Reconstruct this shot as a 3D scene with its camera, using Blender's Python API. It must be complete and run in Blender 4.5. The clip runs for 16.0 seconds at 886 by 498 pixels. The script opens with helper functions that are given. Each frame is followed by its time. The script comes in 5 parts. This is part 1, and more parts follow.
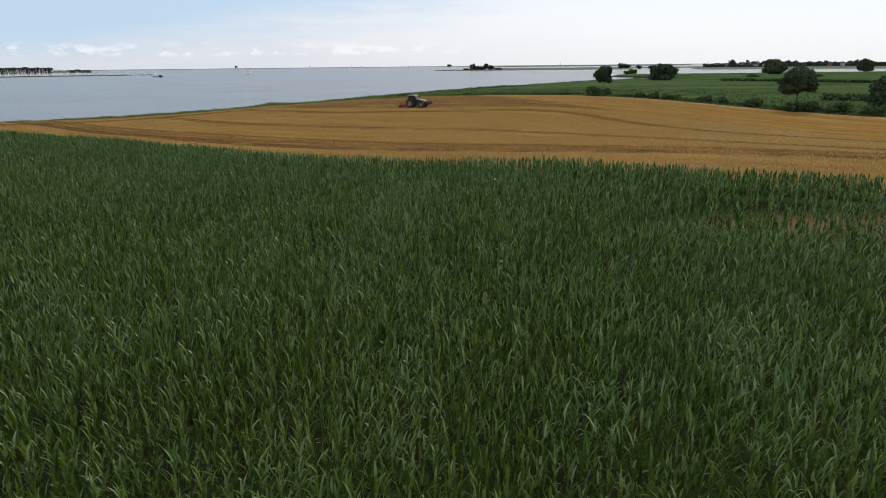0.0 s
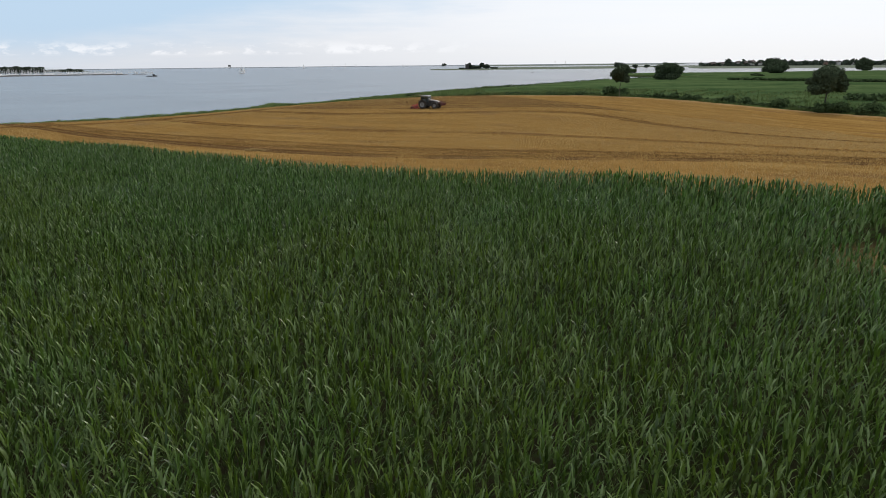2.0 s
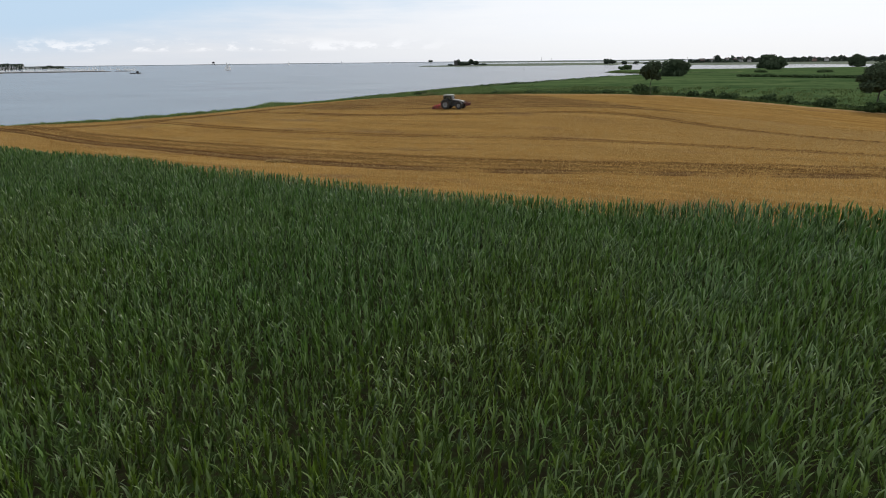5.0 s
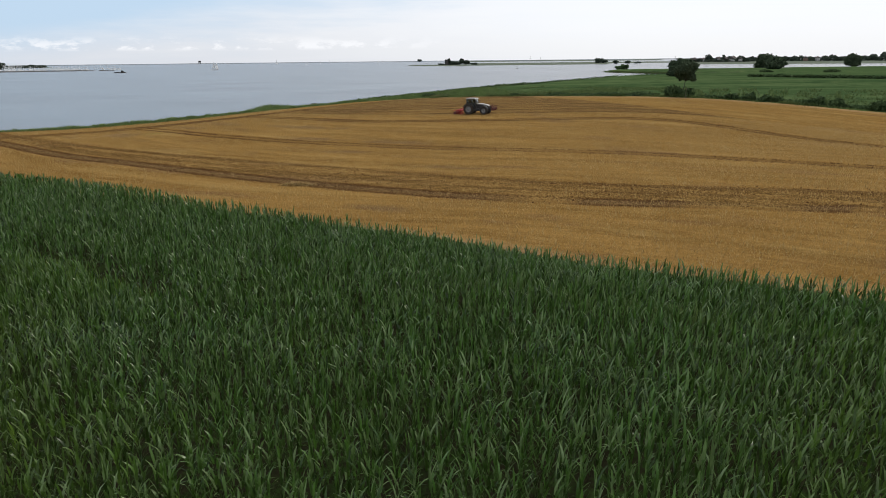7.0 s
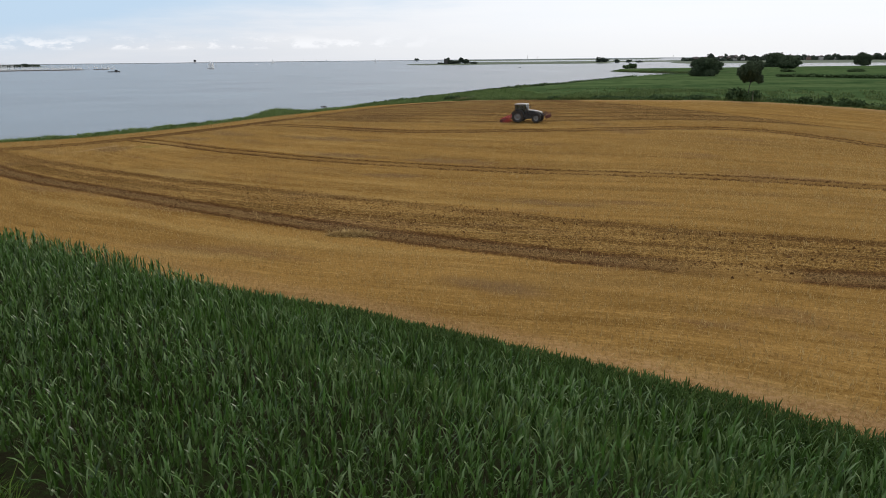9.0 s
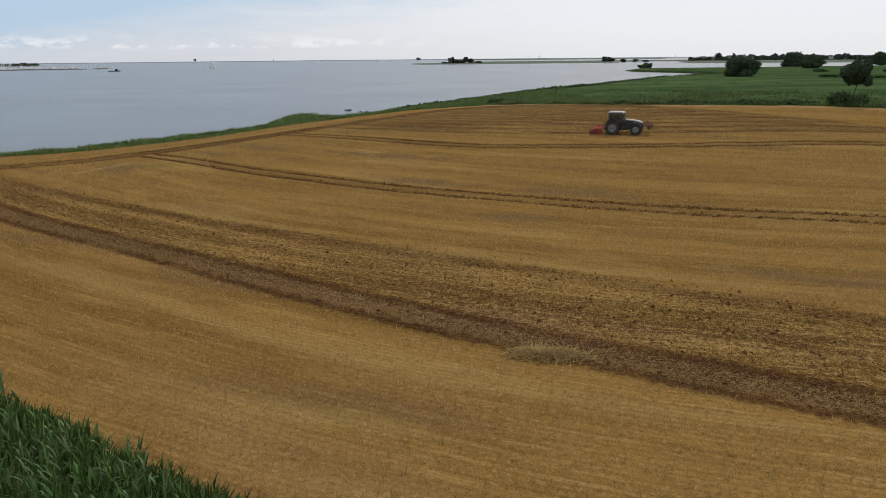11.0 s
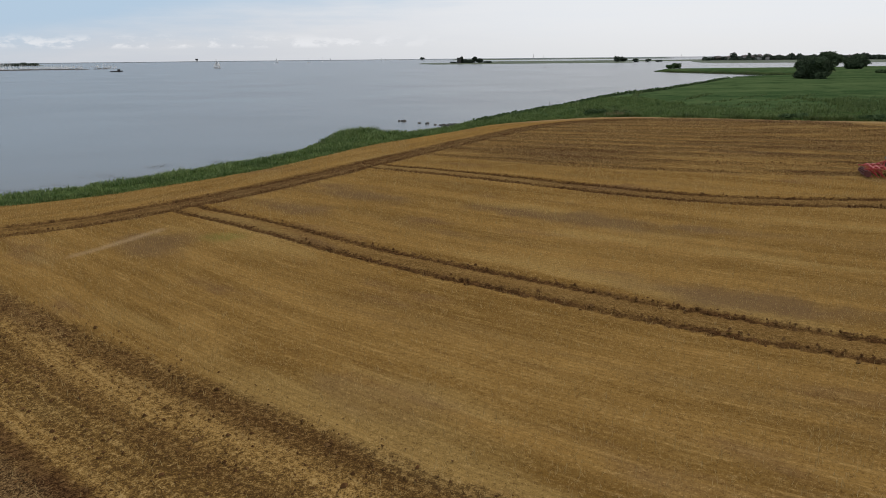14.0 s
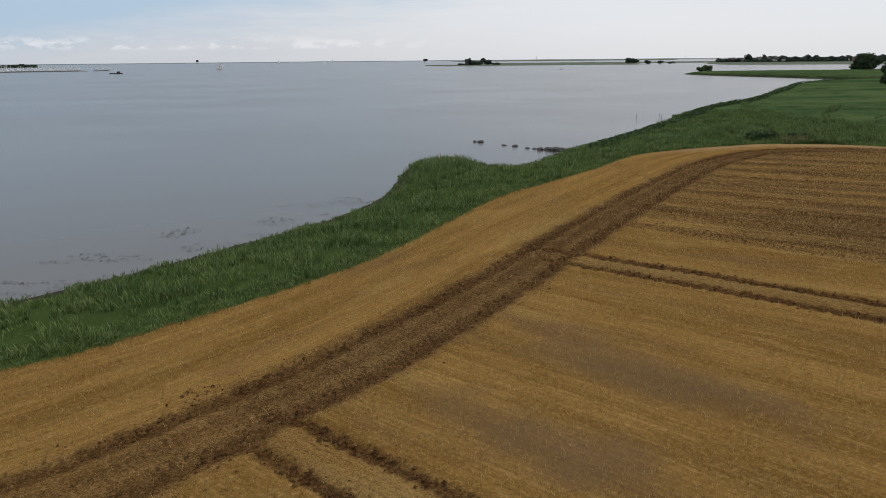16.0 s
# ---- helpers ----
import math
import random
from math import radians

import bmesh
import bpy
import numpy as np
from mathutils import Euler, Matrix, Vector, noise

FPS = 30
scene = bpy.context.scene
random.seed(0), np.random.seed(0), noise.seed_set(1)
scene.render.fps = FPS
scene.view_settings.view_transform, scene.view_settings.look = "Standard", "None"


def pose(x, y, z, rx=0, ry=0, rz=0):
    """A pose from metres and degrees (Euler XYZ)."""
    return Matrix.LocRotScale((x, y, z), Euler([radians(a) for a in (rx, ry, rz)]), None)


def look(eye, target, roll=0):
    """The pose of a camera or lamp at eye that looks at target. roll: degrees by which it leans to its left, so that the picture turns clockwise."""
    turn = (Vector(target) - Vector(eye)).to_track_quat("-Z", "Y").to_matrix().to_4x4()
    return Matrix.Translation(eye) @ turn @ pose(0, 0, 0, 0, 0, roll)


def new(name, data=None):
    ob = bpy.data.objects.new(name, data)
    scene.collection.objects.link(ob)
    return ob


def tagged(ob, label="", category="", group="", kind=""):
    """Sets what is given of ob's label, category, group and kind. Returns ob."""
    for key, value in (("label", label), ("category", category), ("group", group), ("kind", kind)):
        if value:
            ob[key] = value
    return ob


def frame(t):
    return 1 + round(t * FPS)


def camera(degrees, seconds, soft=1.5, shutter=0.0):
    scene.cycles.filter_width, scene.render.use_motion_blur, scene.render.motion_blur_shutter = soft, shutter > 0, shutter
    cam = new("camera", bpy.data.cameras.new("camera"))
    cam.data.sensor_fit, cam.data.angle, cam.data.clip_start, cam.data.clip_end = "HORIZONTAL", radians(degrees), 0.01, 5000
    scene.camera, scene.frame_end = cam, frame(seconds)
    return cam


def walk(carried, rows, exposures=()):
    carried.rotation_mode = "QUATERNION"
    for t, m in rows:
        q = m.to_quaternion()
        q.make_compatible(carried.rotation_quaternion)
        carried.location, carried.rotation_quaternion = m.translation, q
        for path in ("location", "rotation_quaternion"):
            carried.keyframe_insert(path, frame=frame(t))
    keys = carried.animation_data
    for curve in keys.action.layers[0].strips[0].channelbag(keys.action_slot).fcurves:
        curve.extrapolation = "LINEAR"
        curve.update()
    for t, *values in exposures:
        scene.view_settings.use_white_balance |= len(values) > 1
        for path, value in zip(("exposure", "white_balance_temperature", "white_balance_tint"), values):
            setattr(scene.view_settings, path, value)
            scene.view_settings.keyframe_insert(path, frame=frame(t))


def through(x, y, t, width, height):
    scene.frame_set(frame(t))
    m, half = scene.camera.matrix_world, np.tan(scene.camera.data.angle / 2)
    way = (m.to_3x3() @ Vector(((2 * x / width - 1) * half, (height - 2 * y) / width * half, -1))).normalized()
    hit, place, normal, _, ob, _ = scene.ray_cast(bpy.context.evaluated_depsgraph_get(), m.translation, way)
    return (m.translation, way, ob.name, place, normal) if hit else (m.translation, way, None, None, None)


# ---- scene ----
cam = camera(68.0, 16.0, 0.9)
PATH = [
    (0, pose(-0.00, 0.00, 12.90, 74.30, 0.57, -0.00)),
    (0.5, pose(-1.00, 1.62, 12.90, 74.28, 0.58, -0.15)),
    (1, pose(-2.08, 3.43, 12.90, 74.25, 0.58, -0.28)),
    (1.5, pose(-3.12, 5.16, 12.90, 74.23, 0.57, -0.39)),
    (2, pose(-4.29, 6.97, 12.93, 74.22, 0.58, -0.54)),
    (2.5, pose(-5.43, 8.63, 12.95, 74.19, 0.58, -0.71)),
    (3, pose(-6.67, 10.36, 12.94, 74.15, 0.59, -0.86)),
    (3.5, pose(-7.87, 12.09, 12.93, 74.10, 0.61, -1.02)),
    (6, pose(-14.38, 25.53, 12.89, 73.87, 0.58, -2.39)),
    (6.5, pose(-15.75, 29.14, 12.93, 73.86, 0.57, -2.64)),
    (7, pose(-17.30, 32.94, 13.01, 73.86, 0.57, -2.85)),
    (7.5, pose(-18.75, 36.87, 13.07, 73.84, 0.57, -3.00)),
    (8, pose(-20.27, 41.16, 13.08, 73.81, 0.57, -3.10)),
    (8.5, pose(-21.81, 45.48, 13.06, 73.79, 0.57, -3.18)),
    (9, pose(-23.61, 50.27, 13.05, 73.78, 0.57, -3.21)),
    (9.5, pose(-25.42, 54.94, 12.99, 73.78, 0.55, -3.20)),
    (9.7, pose(-26.17, 56.80, 12.97, 73.78, 0.54, -3.20)),
    (11.8, pose(-36.11, 75.60, 13.08, 73.70, 0.53, -3.27)),
    (12, pose(-37.05, 77.59, 13.10, 73.70, 0.52, -3.26)),
    (12.5, pose(-39.25, 82.60, 13.16, 73.69, 0.52, -3.22)),
    (13, pose(-41.63, 87.88, 13.26, 73.69, 0.52, -3.21)),
    (13.5, pose(-43.85, 92.97, 13.27, 73.69, 0.52, -3.20)),
    (14, pose(-46.08, 98.02, 13.30, 73.70, 0.53, -3.19)),
    (14.5, pose(-48.21, 103.01, 13.32, 73.71, 0.52, -3.16)),
    (15, pose(-50.44, 108.26, 13.37, 73.73, 0.52, -3.13)),
    (15.5, pose(-53.55, 116.15, 13.38, 73.77, 0.55, -3.17)),
    (16, pose(-59.20, 130.72, 13.77, 73.81, 0.51, -3.21)),
]
EXPOSURES = [(0, 0.03), (8.0, 0.06), (9.5, 0.02), (12.0, -0.19), (13.0, -0.18), (16.0, -0.25)]
walk(cam, PATH, EXPOSURES)

# ---- world, sun, exposure ----
SUN_EL, SUN_AZ = radians(48), radians(35)
world = bpy.data.worlds.new("sky")
scene.world = world
world.use_nodes = True


class Net:
    """Short hand for building node trees."""

    def __init__(self, tree):
        self.t = tree

    def n(self, kind, ins=None, out=0, operation=None, clamp=False, ease=None, attribute=None):
        node = self.t.nodes.new("ShaderNode" + kind)
        if operation:
            node.operation = operation
        if clamp:
            node.use_clamp = True
        if ease:
            node.interpolation_type = ease
        if attribute:
            node.attribute_name = attribute
        for k, v in (ins or {}).items():
            if isinstance(v, bpy.types.NodeSocket):
                self.t.links.new(v, node.inputs[k])
            else:
                node.inputs[k].default_value = v
        return node.outputs[out]

    def mix(self, f, a, b):
        node = self.t.nodes.new("ShaderNodeMix")
        node.data_type = "RGBA"
        for i, v in ((0, f), (6, a), (7, b)):
            if isinstance(v, bpy.types.NodeSocket):
                self.t.links.new(v, node.inputs[i])
            else:
                node.inputs[i].default_value = (*v, 1) if i else v
        return node.outputs[2]

    def math(self, op, a, b=0.0, c=0.0, clamp=False):
        return self.n("Math", {0: a, 1: b, 2: c}, operation=op, clamp=clamp)

    def step(self, v, lo, hi, to0=0.0, to1=1.0):
        return self.n("MapRange", {"Value": v, "From Min": lo, "From Max": hi, "To Min": to0, "To Max": to1},
                      ease="SMOOTHSTEP")

    def noise(self, vec, scale, detail=3.0, rough=0.55):
        return self.n("TexNoise", {"Vector": vec, "Scale": scale, "Detail": detail, "Roughness": rough})

    def scaled(self, vec, s):
        return self.n("VectorMath", {0: vec, 1: s}, operation="MULTIPLY")


def build_sky():
    w = Net(world.node_tree)
    back = world.node_tree.nodes["Background"]
    sky = world.node_tree.nodes.new("ShaderNodeTexSky")
    sky.sky_type, sky.sun_disc = "NISHITA", False
    sky.sun_elevation, sky.sun_rotation = SUN_EL, SUN_AZ
    sky.air_density, sky.dust_density, sky.ozone_density = 1.0, 1.5, 1.5
    d = w.n("TexCoord")
    sep = world.node_tree.nodes.new("ShaderNodeSeparateXYZ")
    world.node_tree.links.new(d, sep.inputs[0])
    x, y, z = sep.outputs
    # a veil of cloud that lies low on the left and climbs to the right, and covers the sky overhead
    veil_n = w.noise(w.scaled(d, (1.6, 1.6, 7.0)), 1.5, 5.0, 0.6)
    wisp = w.noise(w.scaled(d, (2.5, 2.5, 26.0)), 2.0, 5.0, 0.6)
    rim = w.math("MULTIPLY_ADD", x, 0.20, 0.100)
    over = w.math("ADD", w.math("SUBTRACT", rim, z), w.math("MULTIPLY_ADD", veil_n, 0.12, -0.06))
    over = w.math("ADD", over, w.math("MULTIPLY_ADD", wisp, 0.05, -0.025))
    veil = w.math("MAXIMUM", w.step(over, -0.045, 0.045), w.step(z, 0.16, 0.40, 0.0, 0.9))
    haze = w.step(z, 0.0, 0.05, 0.65, 0.0)
    veil_col = w.mix(w.step(x, -0.45, 0.35), (7.25, 7.5, 8.15), (8.75, 9.05, 9.65))
    veil_col = w.mix(w.step(wisp, 0.35, 0.7, 0.0, 0.35), veil_col, (9.1, 9.2, 9.5))
    col = w.mix(veil, (5.0, 6.6, 8.4), veil_col)
    col = w.mix(haze, col, w.mix(w.step(x, -0.4, 0.4), (7.0, 7.35, 7.95), (8.55, 8.75, 9.05)))
    nish = w.mix(0.10, col, sky.outputs[0])
    # small soft heaps of cloud low over the water
    heap_n = w.noise(w.scaled(d, (1.0, 1.0, 2.4)), 24.0, 6.0, 0.62)
    heap_band = w.math("MULTIPLY", w.step(z, 0.013, 0.0185), w.step(z, 0.020, 0.036, 1.0, 0.0))
    heap = w.math("MULTIPLY", w.math("MULTIPLY", w.step(heap_n, 0.47, 0.60), heap_band), w.step(x, 0.12, -0.1, 0.0, 0.72))
    out = w.mix(heap, nish, (9.1, 9.2, 9.5))
    world.node_tree.links.new(out, back.inputs[0])
    back.inputs[1].default_value = SKY_STRENGTH


SKY_STRENGTH = 0.105
build_sky()
sun_data = bpy.data.lights.new("sun", "SUN")
sun_data.energy, sun_data.angle, sun_data.color = 1.5, radians(11), (1.0, 0.94, 0.84)
sun = new("sun", sun_data)
sun.matrix_world = look((0, 0, 60), (-math.sin(SUN_AZ) * 40, -math.cos(SUN_AZ) * 40, 60 - math.tan(SUN_EL) * 40))


# ---- materials ----
def material(name, fill):
    m = bpy.data.materials.new(name)
    m.use_nodes = True
    fill(Net(m.node_tree), m.node_tree.nodes["Principled BSDF"], m.node_tree)
    return m


def wire(tree, b, **ins):
    for k, v in ins.items():
        k = k.replace("_", " ")
        if isinstance(v, bpy.types.NodeSocket):
            tree.links.new(v, b.inputs[k])
        else:
            b.inputs[k].default_value = v


def place(w):
    return w.n("NewGeometry", out=0)


def bump(w, height, strength=0.5, dist=0.05):
    return w.n("Bump", {"Strength": strength, "Distance": dist, "Height": height})


def painted(name, col, rough=0.4, metal=0.0, dirt=0.25, dirt_col=(0.16, 0.11, 0.07), scale=3.0):
    """Paint, rubber or metal with dust and fine grain."""
    def fill(w, b, t):
        p = w.n("TexCoord", out=3)
        n1 = w.noise(p, scale, 4.0)
        n2 = w.noise(p, scale * 12, 3.0)
        f = w.math("MULTIPLY", w.step(n1, 0.42, 0.7), dirt)
        wire(t, b, Base_Color=w.mix(w.math("ADD", f, w.math("MULTIPLY", n2, dirt * 0.3)), col, dirt_col),
             Roughness=w.step(n1, 0.3, 0.7, rough, min(1, rough + 0.2)), Metallic=metal, Normal=bump(w, n2, 0.15, 0.01))
    return material(name, fill)


def leafy(name, dark, mid, light, rough=0.5, big=0.05, small=1.0, through=0.25, gloss=0.4):
    """Leaves: colour shifts in wide patches and from leaf to leaf."""
    def fill(w, b, t):
        p = place(w)
        patch = w.noise(p, big, 4.0, 0.6)
        fine = w.noise(p, small, 3.0)
        isl = w.n("NewGeometry", out=8)
        c = w.mix(w.step(patch, 0.36, 0.64), dark, mid)
        c = w.mix(w.math("MULTIPLY", w.step(fine, 0.4, 0.72), 0.6), c, light)
        c = w.mix(w.step(isl, 0.6, 0.98, 0.0, 0.75), c, light)
        c = w.mix(w.step(isl, 0.5, 0.0, 0.0, 0.6), c, w.mix(0.5, dark, (0.0, 0.0, 0.0)))
        wire(t, b, Base_Color=c, Roughness=rough, Specular_IOR_Level=gloss)
        if through:
            tr = w.n("BsdfTranslucent", {"Color": c})
            mixed = w.n("MixShader", {0: through, 1: b.outputs[0], 2: tr})
            t.links.new(mixed, t.nodes["Material Output"].inputs[0])
    return material(name, fill)


def maize_fill(w, b, t):
    """Maize leaves: olive inside the stand, cooler green towards its margin, stray leaves paled as sheen or blackened
    as gap shade.
    """
    p = place(w)
    patch = w.noise(p, 0.06, 4.0, 0.6)
    clump = w.noise(w.n("VectorMath", {0: p, 1: (40.0, 9.0, 0.0)}, operation="ADD"), 0.22, 3.0, 0.6)
    fine = w.noise(p, 0.7, 3.0)
    isl = w.n("NewGeometry", out=8)
    out_ = w.math("ADD", w.math("MULTIPLY", w.n("SeparateXYZ", {0: p}, out=0), 0.535), w.math("MULTIPLY", w.n("SeparateXYZ", {0: p}, out=1), 0.845))
    cool = w.math("ADD", w.math("MULTIPLY_ADD", out_, 1 / 26, -29 / 26), w.math("MULTIPLY_ADD", patch, 2.6, -1.3))
    c = w.mix(w.step(cool, -0.45, 0.45), (0.096, 0.150, 0.014), (0.070, 0.147, 0.024))
    c = w.mix(w.math("MULTIPLY", w.step(clump, 0.50, 0.66), 0.55), c, (0.073, 0.154, 0.035))
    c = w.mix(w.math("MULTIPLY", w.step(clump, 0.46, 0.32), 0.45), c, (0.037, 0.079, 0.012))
    c = w.mix(w.math("MULTIPLY", w.step(fine, 0.45, 0.70), 0.45), c, (0.130, 0.192, 0.062))
    # a share of leaves coloured pale, standing in for sky sheen on the blades
    c = w.mix(w.step(isl, 0.55, 0.96, 0.0, 0.75), c, (0.186, 0.246, 0.106))
    # another share coloured near black, painting the shade in the gaps between plants
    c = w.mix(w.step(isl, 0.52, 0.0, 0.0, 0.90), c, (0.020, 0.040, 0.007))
    wire(t, b, Base_Color=c, Roughness=0.36, Specular_IOR_Level=0.36)
    tr = w.n("BsdfTranslucent", {"Color": c})
    t.links.new(w.n("MixShader", {0: 0.24, 1: b.outputs[0], 2: tr}), t.nodes["Material Output"].inputs[0])


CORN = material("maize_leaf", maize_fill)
GRASS = leafy("bank_grass", (0.050, 0.100, 0.022), (0.135, 0.195, 0.050), (0.235, 0.285, 0.110), 0.65, 0.28, 1.1, 0.25, 0.15)
REED = leafy("reed_leaf", (0.054, 0.094, 0.024), (0.110, 0.152, 0.046), (0.165, 0.200, 0.076), 0.65, 0.22, 0.9, 0.25, 0.15)
FOLIAGE = leafy("tree_leaf", (0.050, 0.070, 0.038), (0.064, 0.088, 0.048), (0.082, 0.108, 0.058), 0.8, 0.25, 0.8, 0.12, 0.05)
# leaves of the far shores, greyed a little: aerial haze put into the colour
HAZED_FOLIAGE = leafy("hazed_far_leaf", (0.050, 0.066, 0.048), (0.066, 0.084, 0.060), (0.090, 0.108, 0.078), 0.9, 0.02, 0.1, 0.1, 0.0)
FOLIAGE_LIGHT = leafy("bush_leaf", (0.052, 0.084, 0.034), (0.074, 0.114, 0.046), (0.100, 0.142, 0.058), 0.8, 0.2, 0.8, 0.2, 0.05)
VERGE = leafy("verge_grass", (0.034, 0.070, 0.012), (0.058, 0.104, 0.020), (0.088, 0.138, 0.036), 0.65, 0.3, 0.9, 0.25, 0.12)
WEED = leafy("weed_leaf", (0.065, 0.120, 0.014), (0.110, 0.190, 0.022), (0.165, 0.255, 0.045), 0.6, 0.3, 0.9, 0.3, 0.15)
STRAW = leafy("straw", (0.36, 0.243, 0.095), (0.43, 0.298, 0.122), (0.52, 0.380, 0.175), 0.9, 0.12, 0.8, 0.45, 0.05)
DRY_REED = leafy("dry_reed", (0.19, 0.155, 0.075), (0.25, 0.205, 0.10), (0.34, 0.29, 0.16), 0.9, 0.3, 0.8, 0.2, 0.05)
SOIL_CLOD = leafy("soil_clod", (0.085, 0.040, 0.016), (0.135, 0.068, 0.027), (0.190, 0.108, 0.042), 0.95, 0.15, 1.6, 0.0, 0.0)


def bark_fill(w, b, t):
    p = place(w)
    n = w.noise(w.scaled(p, (6, 6, 1.2)), 2.0, 5.0)
    wire(t, b, Base_Color=w.mix(n, (0.022, 0.018, 0.014), (0.070, 0.060, 0.048)), Roughness=0.9, Normal=bump(w, n, 0.6, 0.05))


BARK = material("bark", bark_fill)


def stone_fill(w, b, t):
    p = place(w)
    n = w.noise(p, 1.6, 5.0)
    n2 = w.noise(p, 9.0, 4.0)
    wet = w.step(w.n("SeparateXYZ", {0: p}, out=2), 0.05, 0.3)
    c = w.mix(n, (0.022, 0.020, 0.018), (0.085, 0.078, 0.070))
    wire(t, b, Base_Color=c, Roughness=w.math("MULTIPLY_ADD", wet, 0.4, 0.4), Normal=bump(w, n2, 0.5, 0.05))


STONE = material("wet_stone", stone_fill)


def water_fill(w, b, t):
    p = place(w)
    far = w.noise(w.scaled(p, (0.010, 0.022, 0.0)), 1.0, 3.0)
    patch = w.noise(w.scaled(p, (0.014, 0.022, 0.0)), 1.0, 4.0, 0.6)
    r1 = w.noise(w.scaled(p, (0.55, 0.9, 0.0)), 1.0, 4.0, 0.6)
    r2 = w.noise(w.scaled(p, (2.2, 3.4, 0.0)), 1.0, 3.0, 0.6)
    h = w.math("ADD", r1, w.math("MULTIPLY", r2, 0.4))
    c = w.mix(far, (0.098, 0.090, 0.082), (0.122, 0.112, 0.102))
    wire(t, b, Base_Color=c, Roughness=w.step(patch, 0.3, 0.7, 0.228, 0.256), IOR=1.333, Normal=bump(w, h, 0.045, 0.10))


WATER = material("lagoon_water", water_fill)


def ground_fill(w, b, t):
    """Stubble, tilled soil, bank grass and meadow, told apart by distances to their edges laid down with the ground."""
    p = place(w)

    def far_from(name):
        return w.n("Attribute", attribute=name, out=2)
    ruta, rutb, track, band, btop, till, field, corn = (far_from(k) for k in ("ruta", "rutb", "track", "band", "btop", "till", "field", "corn"))
    rowv, rowu, meadow, wet = (far_from(k) for k in ("rowv", "rowu", "meadow", "wet"))
    rows = w.n("CombineXYZ", {0: w.math("MULTIPLY", rowu, 0.035), 1: w.math("MULTIPLY", rowv, 0.50), 2: 0.0})
    thin = w.n("CombineXYZ", {0: w.math("MULTIPLY", rowu, 0.35), 1: w.math("MULTIPLY", rowv, 3.2), 2: 0.0})
    blot = w.n("CombineXYZ", {0: w.math("MULTIPLY", rowu, 0.07), 1: w.math("MULTIPLY", rowv, 0.20), 2: 4.0})
    swath = w.noise(rows, 1.0, 4.0, 0.6)
    broad = w.noise(w.n("CombineXYZ", {0: w.math("MULTIPLY", rowu, 0.045), 1: w.math("MULTIPLY", rowv, 0.24), 2: 9.0}), 1.0, 3.0, 0.55)
    lines = w.noise(thin, 1.0, 4.0, 0.65)
    patch = w.noise(blot, 1.0, 4.0, 0.6)
    grain = w.noise(p, 5.5, 5.0, 0.7)
    fine = w.noise(p, 17.0, 3.0, 0.7)
    edge = w.noise(p, 2.2, 4.0, 0.7)
    wob = w.math("MULTIPLY_ADD", edge, 0.9, -0.45)
    sway = w.math("MULTIPLY_ADD", w.noise(p, 0.6, 4.0, 0.75), 1.6, -0.8)
    stain, pale, weedy = far_from("stain"), far_from("pale"), far_from("weedy")
    speck = w.math("ADD", w.math("MULTIPLY", grain, 0.5), w.math("MULTIPLY", fine, 0.5))
    drill = w.n("Math", {0: w.math("MULTIPLY_ADD", rowv, 2 * math.pi / 0.26, w.math("MULTIPLY", edge, 3.0))}, operation="SINE")
    furrow = w.math("ADD", w.math("MULTIPLY", lines, 0.14), w.math("ADD", w.math("MULTIPLY", speck, 0.74), w.math("MULTIPLY", swath, 0.12)))

    def streak(d, centre, half, soft, strength, drift=None):
        a = w.math("ABSOLUTE", w.math("SUBTRACT", d, centre))
        a = w.math("ADD", a, drift) if drift else a
        return w.step(w.math("ADD", a, wob), half + soft, half - soft * 0.5, 0.0, strength)

    def most(*v):
        out = v[0]
        for k in v[1:]:
            out = w.math("MAXIMUM", out, k)
        return out
    # stubble
    c = w.mix(w.step(swath, 0.33, 0.66), (0.168, 0.091, 0.023), (0.271, 0.154, 0.044))
    c = w.mix(w.math("MULTIPLY", w.step(lines, 0.50, 0.72), 0.55), c, (0.377, 0.235, 0.082))
    c = w.mix(w.math("MULTIPLY", w.step(lines, 0.47, 0.27), 0.55), c, (0.137, 0.072, 0.022))
    c = w.mix(w.math("MULTIPLY", w.step(patch, 0.55, 0.70), 0.65), c, (0.143, 0.080, 0.040))
    c = w.mix(w.math("MULTIPLY", w.step(patch, 0.42, 0.30), 0.35), c, (0.386, 0.230, 0.072))
    c = w.mix(w.step(broad, 0.56, 0.68, 0.0, 0.45), c, (0.165, 0.098, 0.034))
    c = w.mix(w.step(broad, 0.44, 0.33, 0.0, 0.40), c, (0.360, 0.240, 0.085))
    c = w.mix(w.math("MULTIPLY", w.step(speck, 0.51, 0.64), 0.50), c, (0.456, 0.296, 0.117))
    c = w.mix(w.math("MULTIPLY", w.step(speck, 0.49, 0.37), 0.65), c, (0.076, 0.038, 0.013))
    c = w.mix(w.math("MULTIPLY", w.step(drill, 0.1, 0.9), w.step(grain, 0.35, 0.6, 0.04, 0.26)), c, (0.092, 0.051, 0.018))
    c = w.mix(w.math("MULTIPLY", stain, w.step(speck, 0.40, 0.56, 0.92, 0.6)), c, (0.138, 0.084, 0.042))
    c = w.mix(w.math("MULTIPLY", pale, w.step(speck, 0.35, 0.5, 0.25, 0.62)), c, (0.365, 0.252, 0.138))
    c = w.mix(w.math("MULTIPLY", weedy, w.step(grain, 0.42, 0.56, 0.1, 0.6)), c, (0.106, 0.132, 0.028))
